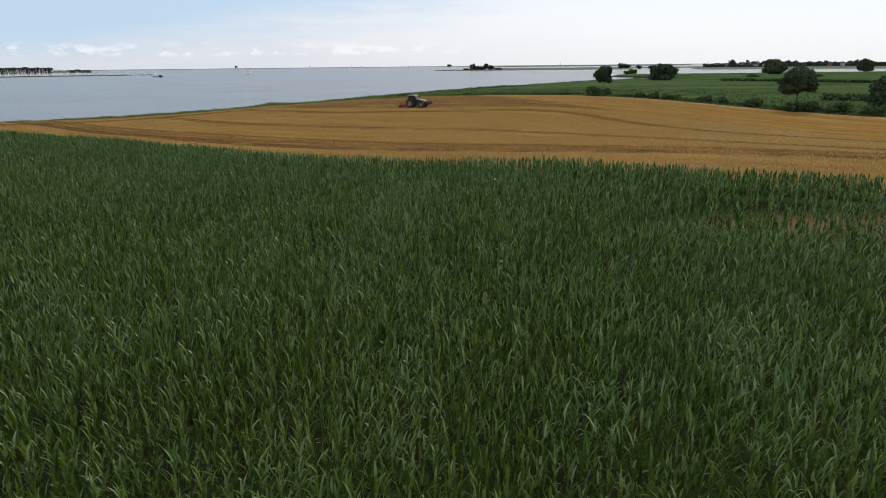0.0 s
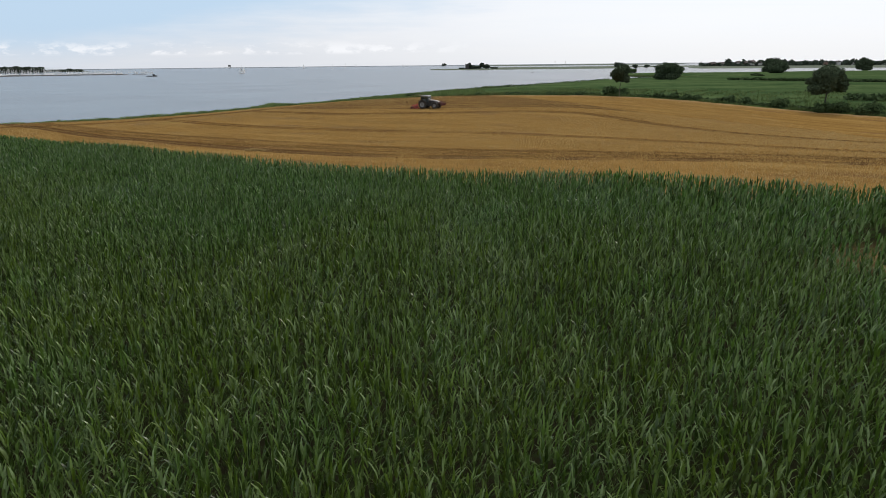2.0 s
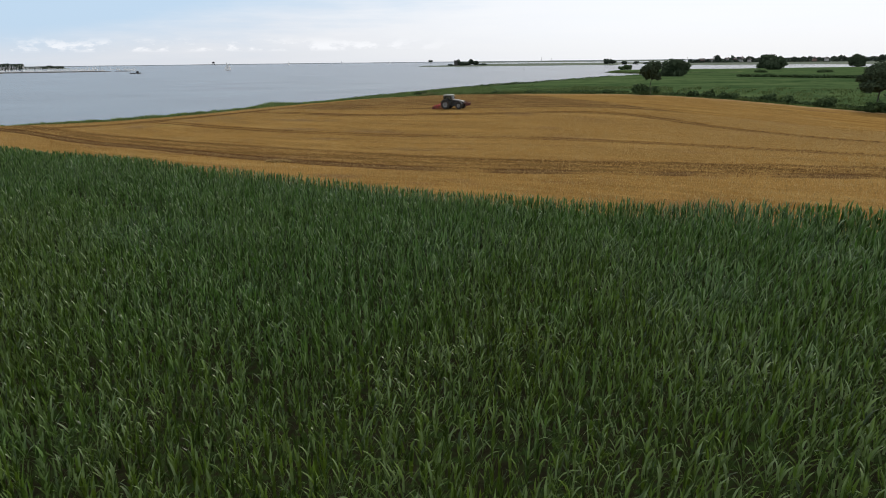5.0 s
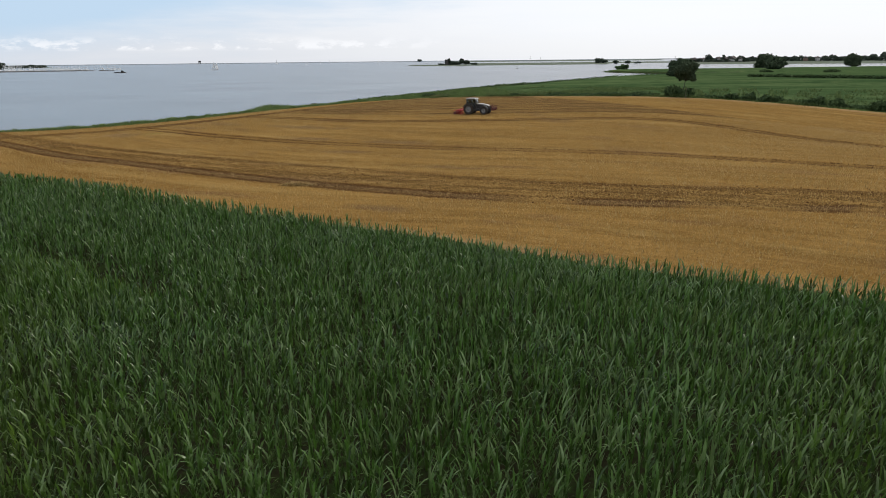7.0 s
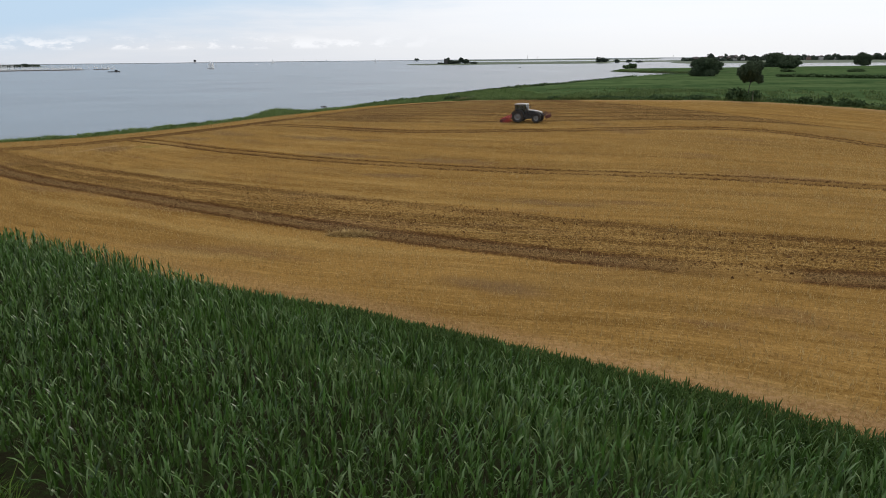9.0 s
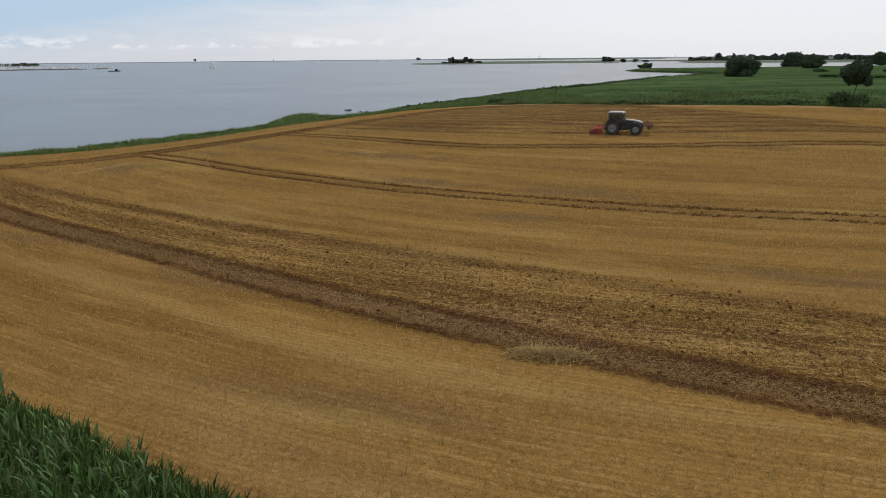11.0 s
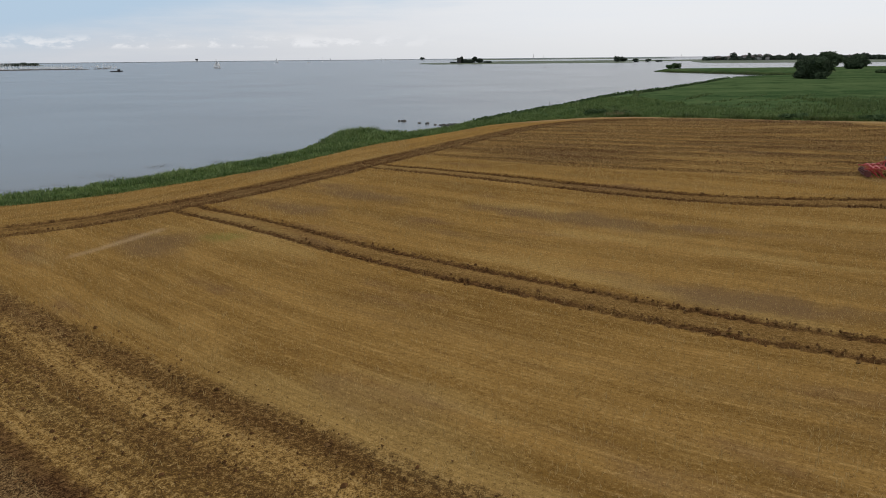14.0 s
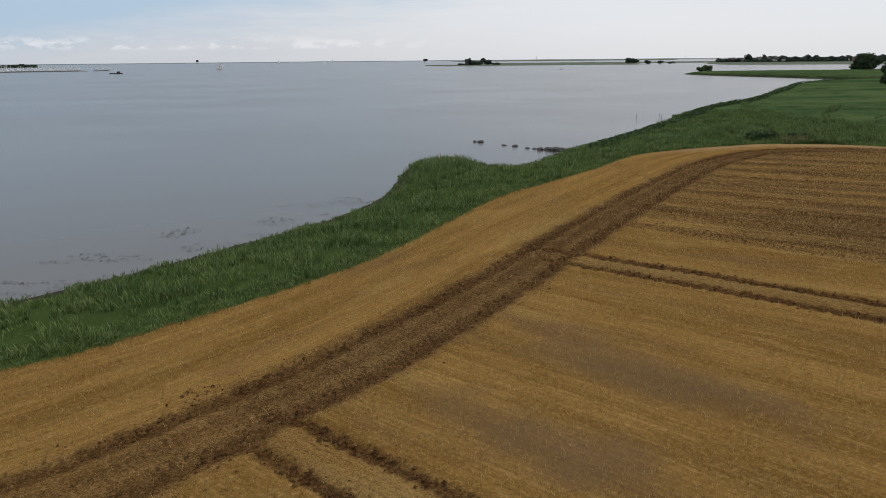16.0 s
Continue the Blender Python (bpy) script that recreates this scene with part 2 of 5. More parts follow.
    dry = w.math("MULTIPLY", w.step(w.math("ADD", corn, sway), -5.6, -4.0), w.step(rowu, 425, 455))
    c = w.mix(w.math("MULTIPLY", dry, w.step(grain, 0.4, 0.6, 0.25, 0.6)), c, (0.316, 0.198, 0.105))
    # lightly tilled strip: straw and soil mixed
    strip = w.math("MULTIPLY", w.step(w.math("ADD", btop, wob), 0.3, -0.3), w.step(w.math("ADD", band, wob), -0.3, 0.3))
    ridges = w.step(w.n("Math", {0: w.math("MULTIPLY_ADD", till, 1.53, w.math("ADD", w.math("MULTIPLY", edge, 2.2), w.math("MULTIPLY", swath, 9.0)))}, operation="SINE"), 0.0, 0.95)
    turned = w.step(w.math("ADD", till, wob), -0.2, 0.6)
    clod = most(strip, w.math("MULTIPLY", turned, 0.8))
    c = w.mix(w.math("MULTIPLY", w.math("MULTIPLY", clod, w.step(furrow, 0.55, 0.44)), 0.70), c, (0.050, 0.028, 0.012))
    c = w.mix(w.math("MULTIPLY", w.math("MULTIPLY", clod, w.step(furrow, 0.50, 0.60)), 0.45), c, (0.380, 0.258, 0.105))
    # bare dark soil in ruts, track and tilled bands
    fresh = w.step(w.noise(w.n("CombineXYZ", {0: w.math("MULTIPLY", rowu, 0.16), 1: 2.0, 2: 0.0}), 1.0, 3.0), 0.3, 0.6, 0.55, 1.0)
    along = w.noise(w.n("CombineXYZ", {0: w.math("MULTIPLY", rowu, 0.09), 1: 7.0, 2: 0.0}), 1.0, 2.0)
    worked = most(w.step(rowu, 466, 452), w.step(along, 0.47, 0.56, 0.15, 1.0))
    cut = most(streak(ruta, 0.97, 0.20, 0.26, 1.0), streak(rutb, 1.0, 0.28, 0.28, 1.0),
               streak(track, -1.45, 0.34, 0.5, 0.82, sway), streak(track, 0.1, 0.35, 0.5, 0.6, sway), streak(track, 1.5, 0.34, 0.5, 0.85, sway), w.math("MULTIPLY", streak(band, 1.1, 0.26, 0.35, 0.95), worked),
               w.math("MULTIPLY", streak(band, -0.95, 0.22, 0.35, 0.95), worked), streak(band, 3.9, 0.2, 0.5, 0.4, sway), streak(btop, -0.8, 0.5, 0.7, 0.55, sway), w.math("MULTIPLY", w.math("MULTIPLY", turned, ridges), w.math("MULTIPLY", w.step(swath, 0.35, 0.6, 1.0, 0.55), w.step(speck, 0.56, 0.44, 0.45, 1.0))))
    bed = most(streak(ruta, 0.0, 1.2, 0.5, 0.30), streak(rutb, 0.0, 1.2, 0.5, 0.42), w.math("MULTIPLY", streak(track, 0.0, 2.0, 0.9, 0.68, sway), w.step(w.n("SeparateXYZ", {0: p}, out=0), -74, -60, 0.45, 1.0)), w.math("MULTIPLY", streak(band, 0.05, 0.95, 0.4, 0.74, sway), worked), w.math("MULTIPLY", turned, w.step(swath, 0.62, 0.40, 0.12, 0.55)))
    cut = w.math("MULTIPLY", cut, fresh)
    bed_c = w.mix(w.step(speck, 0.42, 0.57), (0.024, 0.014, 0.008), (0.120, 0.070, 0.036))
    bed_c = w.mix(w.math("MULTIPLY", w.step(fine, 0.50, 0.60), 0.55), bed_c, (0.275, 0.175, 0.078))
    c = w.mix(bed, c, bed_c)
    cut_c = w.mix(w.step(speck, 0.42, 0.66), (0.030, 0.013, 0.006), (0.128, 0.060, 0.023))
    c = w.mix(w.math("MULTIPLY", cut, 0.92), c, cut_c)
    # grass
    gn = w.noise(p, 0.35, 4.0, 0.6)
    gc = w.mix(gn, (0.028, 0.050, 0.013), (0.062, 0.088, 0.028))
    gc = w.mix(w.math("MULTIPLY", w.step(grain, 0.5, 0.7), 0.5), gc, (0.12, 0.16, 0.045))
    me_n = w.noise(w.scaled(p, (0.008, 0.045, 0.0)), 1.0, 5.0, 0.65)
    mc = w.mix(w.step(me_n, 0.3, 0.7), (0.028, 0.056, 0.021), (0.078, 0.112, 0.044))
    mc = w.mix(w.math("MULTIPLY", w.step(w.noise(p, 0.6, 4.0, 0.7), 0.45, 0.7), 0.4), mc, (0.090, 0.140, 0.050))
    lumps = w.noise(p, 0.13, 5.0, 0.65)
    mc = w.mix(w.step(lumps, 0.48, 0.36, 0.0, 0.6), mc, (0.020, 0.042, 0.016))
    mc = w.mix(w.step(lumps, 0.54, 0.68, 0.0, 0.5), mc, (0.105, 0.128, 0.052))
    gc = w.mix(meadow, gc, mc)
    verge = w.step(w.math("ADD", corn, w.math("ADD", wob, w.step(rowu, 425, 455, 0.8, 3.3))), 0.0, 0.4)
    g = most(w.step(w.math("ADD", field, wob), 0.3, -0.2), verge)
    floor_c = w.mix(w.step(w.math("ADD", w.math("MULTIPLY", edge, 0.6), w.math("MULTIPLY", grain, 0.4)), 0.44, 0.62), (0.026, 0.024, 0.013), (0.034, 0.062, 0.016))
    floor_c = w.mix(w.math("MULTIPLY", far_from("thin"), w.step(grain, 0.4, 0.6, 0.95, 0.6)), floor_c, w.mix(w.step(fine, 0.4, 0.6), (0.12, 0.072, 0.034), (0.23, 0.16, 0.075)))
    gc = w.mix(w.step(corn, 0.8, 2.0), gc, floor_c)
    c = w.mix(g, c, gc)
    c = w.mix(wet, c, (0.05, 0.046, 0.036))
    height = w.math("ADD", w.math("MULTIPLY", grain, 0.7), w.math("MULTIPLY", fine, 0.3))
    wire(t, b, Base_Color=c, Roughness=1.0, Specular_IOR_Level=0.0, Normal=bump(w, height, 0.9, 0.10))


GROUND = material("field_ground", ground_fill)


def far_land_fill(w, b, t):
    p = place(w)
    n = w.noise(w.scaled(p, (0.02, 0.02, 0.2)), 1.0, 4.0)
    wire(t, b, Base_Color=w.mix(n, (0.030, 0.052, 0.022), (0.075, 0.092, 0.042)), Roughness=0.95)


FAR_LAND = material("far_shore", far_land_fill)


# land on the horizon: the haze of distance is painted into its blue-grey colour
def haze_land_fill(w, b, t):
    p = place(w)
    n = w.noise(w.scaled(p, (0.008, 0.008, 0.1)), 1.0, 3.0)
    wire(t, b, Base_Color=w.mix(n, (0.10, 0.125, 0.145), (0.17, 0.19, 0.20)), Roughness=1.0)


HAZE_LAND = material("hazed_shore", haze_land_fill)
SILVER = painted("silver_paint", (0.42, 0.40, 0.37), 0.4, 0.25, 0.25)
DARK_GREY = painted("dark_grey_paint", (0.018, 0.020, 0.021), 0.5, 0.0, 0.2)
RUBBER = painted("tyre_rubber", (0.020, 0.019, 0.018), 0.85, 0.0, 0.35)
RIM = painted("rim_paint", (0.22, 0.225, 0.225), 0.45, 0.3, 0.4)
RED = painted("red_paint", (0.44, 0.020, 0.026), 0.45, 0.0, 0.25)
DARK_RED = painted("dark_red_paint", (0.11, 0.018, 0.016), 0.55, 0.0, 0.35)
STEEL = painted("worn_steel", (0.16, 0.15, 0.14), 0.45, 0.8, 0.5)
WHITE = painted("white_paint", (0.78, 0.78, 0.76), 0.4, 0.0, 0.12, (0.4, 0.38, 0.34))
BLACK = painted("black_paint", (0.02, 0.02, 0.022), 0.5, 0.0, 0.2)
ROOF_TILE = painted("roof_tile", (0.10, 0.082, 0.075), 0.8, 0.0, 0.4, (0.08, 0.06, 0.05), 0.6)
WALL_WHITE = painted("house_wall", (0.45, 0.43, 0.40), 0.85, 0.0, 0.35, (0.35, 0.33, 0.30), 0.5)
WALL_BRICK = painted("brick_wall", (0.22, 0.14, 0.11), 0.85, 0.0, 0.3, (0.15, 0.09, 0.07), 0.5)
WOOD = painted("weathered_wood", (0.20, 0.16, 0.12), 0.85, 0.0, 0.4, (0.09, 0.07, 0.05), 2.0)
SAIL = painted("sail_cloth", (0.80, 0.80, 0.78), 0.8, 0.0, 0.06, (0.6, 0.6, 0.58), 0.5)
LAMP = painted("lamp_lens", (0.75, 0.72, 0.62), 0.2, 0.0, 0.1)


def glass_fill(w, b, t):
    n = w.noise(w.n("TexCoord", out=3), 4.0, 3.0)
    wire(t, b, Base_Color=(0.36, 0.43, 0.46, 1), Roughness=w.step(n, 0.3, 0.8, 0.03, 0.12), Transmission_Weight=0.95, IOR=1.45)


GLASS = material("cab_glass", glass_fill)

# ---- the lie of the land ----
GX, GY = [g.ravel() for g in np.meshgrid(np.linspace(-80, 90, 6), np.linspace(20, 200, 6))]
HILL = np.array([2.19, 0.45, 0.02,
                 -0.04, -0.4, -0.4, 0.54, 0.53, 0.11, 0.12, 0.21, 0.33, 1.08, 0.69, 0.0,
                 -0.02, 0.0, -0.09, 0.19, -0.26, -0.74, 0.17, -0.19, -0.05, 0.12, -0.75, -1.22,
                 -0.12, 0.24, 0.86, 1.2, 0.62, -0.24, -0.6, -0.19, 0.07, 0.54, 0.82, 0.26])


def chain(points, n=1):
    """A polyline, smoothed n times by cutting corners."""
    p = np.array(points, float)
    for _ in range(n):
        a, b = p[:-1], p[1:]
        p = np.concatenate([p[:1], np.stack([a * 0.75 + b * 0.25, a * 0.25 + b * 0.75], 1).reshape(-1, 2), p[-1:]])
    return p


def line_dist(x, y, line):
    """Distance to a polyline, side (+ is left of its run) and length along it."""
    best = np.full(x.shape, 1e9)
    side, along = np.zeros(x.shape), np.zeros(x.shape)
    run = 0.0
    for (ax, ay), (bx, by) in zip(line[:-1], line[1:]):
        dx, dy = bx - ax, by - ay
        ln = math.hypot(dx, dy)
        s = np.clip(((x - ax) * dx + (y - ay) * dy) / ln ** 2, 0, 1)
        d = np.hypot(x - ax - s * dx, y - ay - s * dy)
        near = d < best
        best = np.where(near, d, best)
        side = np.where(near, np.sign(dx * (y - ay) - dy * (x - ax)), side)
        along = np.where(near, run + s * ln, along)
        run += ln
    return best, side, along


def inside(x, y, poly):
    hit = np.zeros(x.shape, bool)
    for (ax, ay), (bx, by) in zip(poly, np.roll(poly, -1, 0)):
        cross = ((ay > y) != (by > y)) & (x < (bx - ax) * (y - ay) / (by - ay + 1e-12) + ax)
        hit ^= cross
    return hit


def smooth(v, lo, hi):
    s = np.clip((v - lo) / (hi - lo), 0, 1)
    return s * s * (3 - 2 * s)


SHORE = chain([(-4600, 140), (-400, 150), (-150, 157), (-103, 160), (-93, 161.5), (-82.7, 168), (-75, 176.5), (-67, 186), (-63.5, 192), (-61, 199), (-60, 210),
               (-58, 220), (-53.5, 223), (-49.5, 216), (-47.5, 211), (-44, 215), (-36.5, 227), (-23, 243), (-6, 265), (2, 281), (20, 296),
               (38, 321), (58, 345), (92, 398), (138, 426), (190, 452), (250, 468), (240, 490), (194, 505), (180, 556), (163, 612), (157, 650), (182, 695), (345, 722), (620, 760), (4600, 900)], 2)
LAND = np.concatenate([SHORE, [(4600, -1500), (-4600, -1500)]])
FIELD_EDGE = chain([(-300, 140), (-150, 147), (-99, 153.5), (-84, 153.5), (-75.9, 156), (-70.9, 160.5), (-64.7, 166.2), (-59.8, 172.5), (-55.9, 180), (-50.5, 189),
                    (-45.5, 193.5), (-38.5, 200.5), (-32, 209), (-24, 211.5), (-14, 212.5), (-8, 208), (0, 195), (8, 183), (22, 175), (38, 172.5),
                    (56, 164.5), (70, 154), (85, 144), (105, 128), (150, 95), (300, 0)], 2)
CORN_EDGE = chain([(-140, 147), (-100, 121), (-65.2, 100.0), (-50.5, 89.6), (-45.2, 86.7), (-36.3, 79.8), (-29.6, 75), (-24.5, 71.2), (-20.5, 68.2), (-16.6, 65.3),
                   (-10.8, 59.9), (-6, 56.6), (-0.5, 53.6), (9, 49.6), (16, 45.6), (26.7, 39.4), (45, 29), (80, 8), (140, -30)], 1)
RUT_A = chain([(-64, 150.4), (-56, 143.2), (-47.8, 134.5), (-39, 127.2), (-33.9, 123.1), (-26.8, 118.4), (-19.4, 114.0), (-11.8, 110.4), (0.3, 106), (10, 100.6),
               (24, 90.4), (35, 80), (52, 66), (90, 40)], 2)
ROWS = np.concatenate([[(-330, 420)], [(-140, 226)], RUT_A, [(220, -50)]])
RUT_B = chain([(-53.5, 171), (-50, 168), (-46, 164.4), (-38.1, 156.7), (-32.3, 150.6), (-27, 145.8), (-21.4, 142.4), (-12.2, 139.8), (-5, 138.4), (5, 137.4), (11, 137.4), (18, 136.8),
               (24, 134.5), (29, 127), (34, 116), (42, 104), (58, 90), (95, 66)], 2)
TRACK = chain([(-140, 137), (-105, 139), (-85, 141), (-72.6, 145.5), (-68.7, 148.2), (-65.8, 150.9), (-61.4, 155.2), (-54.5, 163.6), (-47.1, 174.1),
               (-36.1, 188.1), (-25.8, 200.3), (-15, 206.5), (-3, 195), (8, 179)], 2)
BAND = chain([(-100, 152.5), (-76, 132.0), (-63.0, 118.4), (-48, 106.5), (-39.8, 99.7), (-33, 94.6), (-26, 89.8), (-14, 82.3), (-4, 77.2), (14, 70.2), (29, 65.2),
              (55, 53), (100, 28)], 2)
BAND_TOP = chain([(-100, 163), (-72.3, 136), (-60.6, 125.6), (-47.5, 115.2), (-35.2, 106), (-26.5, 100.6), (-15.7, 93.6), (-7.9, 88.3), (-2.1, 85), (14, 78), (29, 72.5),
                  (55, 60), (100, 34)], 2)
TILL_LOW = chain([(-44.5, 174.5), (-39.5, 168.6), (-33.5, 162), (-27.5, 157), (-20, 152.6), (-11, 148.2), (5, 145.4), (22, 144.2), (35, 139), (48, 126), (64, 113), (100, 92)], 2)


# patches of purplish bare soil: place, half length and width, heading
STAINS = ((-62.3, 139.4, 3.4, 2.6, -52), (-55, 148.8, 4.5, 1.5, -45), (-50.3, 152.4, 6, 1.6, -45), (-30.6, 125.0, 5.5, 1.5, -31), (-25.5, 111.2, 4.5, 1.2, -28),
          (-28.2, 136.8, 5, 0.9, -32), (-38, 143, 5, 1.2, -42), (-14, 97, 4, 0.9, -27), (-20, 79, 3, 0.8, -33), (5, 60, 4, 1.2, -30), (-34, 140, 6, 1.8, -40), (-20, 118.5, 5, 1.6, -27))


def thin_patch(x, y):
    """Below 1 inside the bare stretch of the maize."""
    return np.hypot((x - BARE[0]) / BARE[2], (y - BARE[1]) / BARE[3])


BARE = (19.8, 35.4, 6.5, 2.3)
LANE = np.array([(-20.0, 38.2), (-16.4, 36.2), (-4.9, 30.6), (6.3, 25.6), (24.0, 17.0)])


def land_height(x, y):
    x, y = np.asarray(x, float), np.asarray(y, float)
    cx, cy = np.clip(x, -110, 110), np.clip(y, 0, 225)
    h = HILL[0] + HILL[1] * cx / 60 + HILL[2] * (cy - 100) / 60
    for gx, gy, k in zip(GX, GY, HILL[3:]):
        h = h + k * np.exp(-((cx - gx) ** 2 + (cy - gy) ** 2) / (2 * 34.0 ** 2))
    h = h + 0.3 * np.exp(-((cx + 42) ** 2 + (cy - 98) ** 2) / (2 * 15.0 ** 2))
    far = np.clip(3.7 - (np.hypot(x - 117, y - 361) - 60) / 140, 1.3, 3.7)
    h = h + (far - h) * smooth(y + np.maximum(x - 40, 0) * 0.45, 205, 300)
    d, s, _ = line_dist(x, y, SHORE)
    d = np.where(inside(x, y, LAND), d, -d)
    bank = 0.25 + 0.75 * smooth(d, 0.0, 11.0)
    return np.where(d > 0, np.maximum(h * bank * smooth(d, -2.0, 1.2), 0.02), np.maximum(d * 0.16, -3.0))


def ground_z(x, y):
    return float(land_height(np.array([x]), np.array([y]))[0])


def mesh_from(name, verts, tris, mat, smooth_faces=True):
    """A mesh from arrays of corners and triangles (or quads)."""
    me = bpy.data.meshes.new(name)
    verts, tris = np.asarray(verts, np.float32), np.asarray(tris, np.int32)
    k = tris.shape[1]
    me.vertices.add(len(verts))
    me.vertices.foreach_set("co", verts.ravel())
    me.loops.add(tris.size)
    me.loops.foreach_set("vertex_index", tris.ravel())
    me.polygons.add(len(tris))
    me.polygons.foreach_set("loop_start", np.arange(0, tris.size, k, dtype=np.int32))
    me.polygons.foreach_set("loop_total", np.full(len(tris), k, np.int32))
    me.polygons.foreach_set("use_smooth", np.full(len(tris), smooth_faces))
    me.materials.append(mat)
    me.update()
    me.validate()
    return me


def steps(*spans):
    out = []
    for a, b, n in spans:
        out.append(np.linspace(a, b, n, endpoint=False))
    return np.concatenate(out + [[spans[-1][1]]])


def build_ground():
    gx = steps((-4600, -600, 12), (-600, -130, 24), (-130, -90, 24), (-90, 40, 255), (40, 120, 60), (120, 400, 40), (400, 4600, 24))
    gy = steps((-1500, -100, 8), (-100, 0, 16), (0, 62, 24), (62, 214, 315), (214, 500, 80), (500, 900, 50), (900, 4700, 16))
    x, y = [a.ravel() for a in np.meshgrid(gx, gy)]
    nx, ny = len(gx), len(gy)
    z = land_height(x, y)
    fd, fs, _ = line_dist(x, y, FIELD_EDGE)
    field = -fd * fs
    cd, cs, _ = line_dist(x, y, CORN_EDGE)
    corn = -cd * cs
    rd, rs, ra = line_dist(x, y, RUT_A)
    bd, bs, _ = line_dist(x, y, RUT_B)
    td, tside, ta = line_dist(x, y, TRACK)
    ad, bs2, _ = line_dist(x, y, BAND)
    ud, us, _ = line_dist(x, y, BAND_TOP)
    ld, ls, _ = line_dist(x, y, TILL_LOW)
    sd, _, _ = line_dist(x, y, SHORE)
    low = inside(x, y, LAND)
    grain = np.array([noise.fractal(Vector((a * 0.35, b * 0.35, 0)), 0.7, 2.0, 3) for a, b in zip(x, y)])
    # wheel ruts, sunken with raised lips
    ruta = np.where(field > 0.5, rd, 60.0) + 60.0 * smooth(-64.5 - x, 0, 1.5)
    rutb = np.where(field > 0.5, bd, 60.0) + 60.0 * smooth(-51.6 - x, 0, 1.2)
    track = np.where(field > 0.3, td * tside, 60.0)
    for d, wide, deep in ((np.abs(ruta - 0.97), 0.30, 0.13), (np.abs(rutb - 1.0), 0.30, 0.10), (np.abs(track - 1.5), 0.45, 0.10), (np.abs(track + 1.45), 0.45, 0.10)):
        z = z - deep * np.exp(-(d / wide) ** 2) + deep * 0.7 * np.exp(-((d - wide * 2.0) / (wide * 0.9)) ** 2)
    till = np.where((x > -46) & (tside < 0), ld * ls, -60.0)
    turned = np.clip(smooth(till, 0, 1) + smooth(2.2 - np.abs(track), 0, 1) + ((us < 0) & (bs2 > 0)), 0, 1) * (field > 0.3)
    rough = np.array([noise.fractal(Vector((a * 2.1, b * 2.1, 3)), 0.8, 2.0, 3) for a, b in zip(x, y)])
    z = z + rough * 0.05 * turned * low + grain * 0.05 * low
    wd_, ws_, wa_ = line_dist(x, y, ROWS)
    headland = (tside > 0) & (td > 1.0) & (x < -17)
    rowv = np.where(headland, td + 37.3, np.where(ws_ == 0, 1, ws_) * wd_)
    rowu = np.where(headland, ta, wa_)
    stain, weedy = np.zeros(x.shape), np.zeros(x.shape)
    for px, py, along_, across, ang in STAINS:
        ca, sa = math.cos(math.radians(ang)), math.sin(math.radians(ang))
        u, v = (x - px) * ca + (y - py) * sa, -(x - px) * sa + (y - py) * ca
        stain = np.maximum(stain, smooth(1.3 + 0.5 * grain - np.hypot(u / along_, v / across), 0, 0.9))
    weedy = smooth(1.2 + 0.5 * grain - np.hypot((x + 58.2) / 1.9, (y - 140.6) / 1.1), 0, 0.9)
    pale = smooth(0.6 - line_dist(x, y, np.array([(-66.6, 137.6), (-64.4, 141.2), (-63.4, 143.4)]))[0], 0, 0.5)
    pale = np.maximum(pale, 0.9 * smooth(4.5 - field + 2.0 * grain, 0, 3.5) * smooth(x, -34, -20) * (field > 0))
    me = mesh_from("ground", np.stack([x, y, z], 1),
                   (np.arange(ny - 1)[:, None, None] * nx + np.arange(nx - 1)[None, :, None] + np.array([0, 1, nx + 1, nx])).reshape(-1, 4), GROUND)
    for key, val in (("ruta", ruta), ("rutb", rutb), ("track", track), ("band", ad * bs2), ("btop", ud * us), ("till", till), ("field", field), ("corn", corn),
                     ("stain", stain), ("thin", smooth(1.25 - thin_patch(x, y), 0, 0.4)), ("pale", pale), ("weedy", weedy),
                     ("rowv", rowv), ("rowu", rowu), ("meadow", smooth(-field, 3, 9) * smooth(y - 205 + np.maximum(x, 0), 0, 20)),
                     ("wet", np.where(low, smooth(1.6 - sd, 0, 1.2), 1.0))):
        a = me.attributes.new(key, "FLOAT", "POINT")
        a.data.foreach_set("value", np.asarray(val, np.float32))
    return tagged(new("ground", me), "golden stubble field with dark wheel ruts and tilled strips beside grass", "field", kind="structure")


build_ground()
water_me = mesh_from("water", [(-4700, -1600, 0), (4700, -1600, 0), (4700, 4700, 0), (-4700, 4700, 0)], [(0, 1, 2, 3)], WATER)
tagged(new("water", water_me), "calm grey lagoon water reflecting an overcast sky", "water", kind="structure")
rng = np.random.default_rng(7)


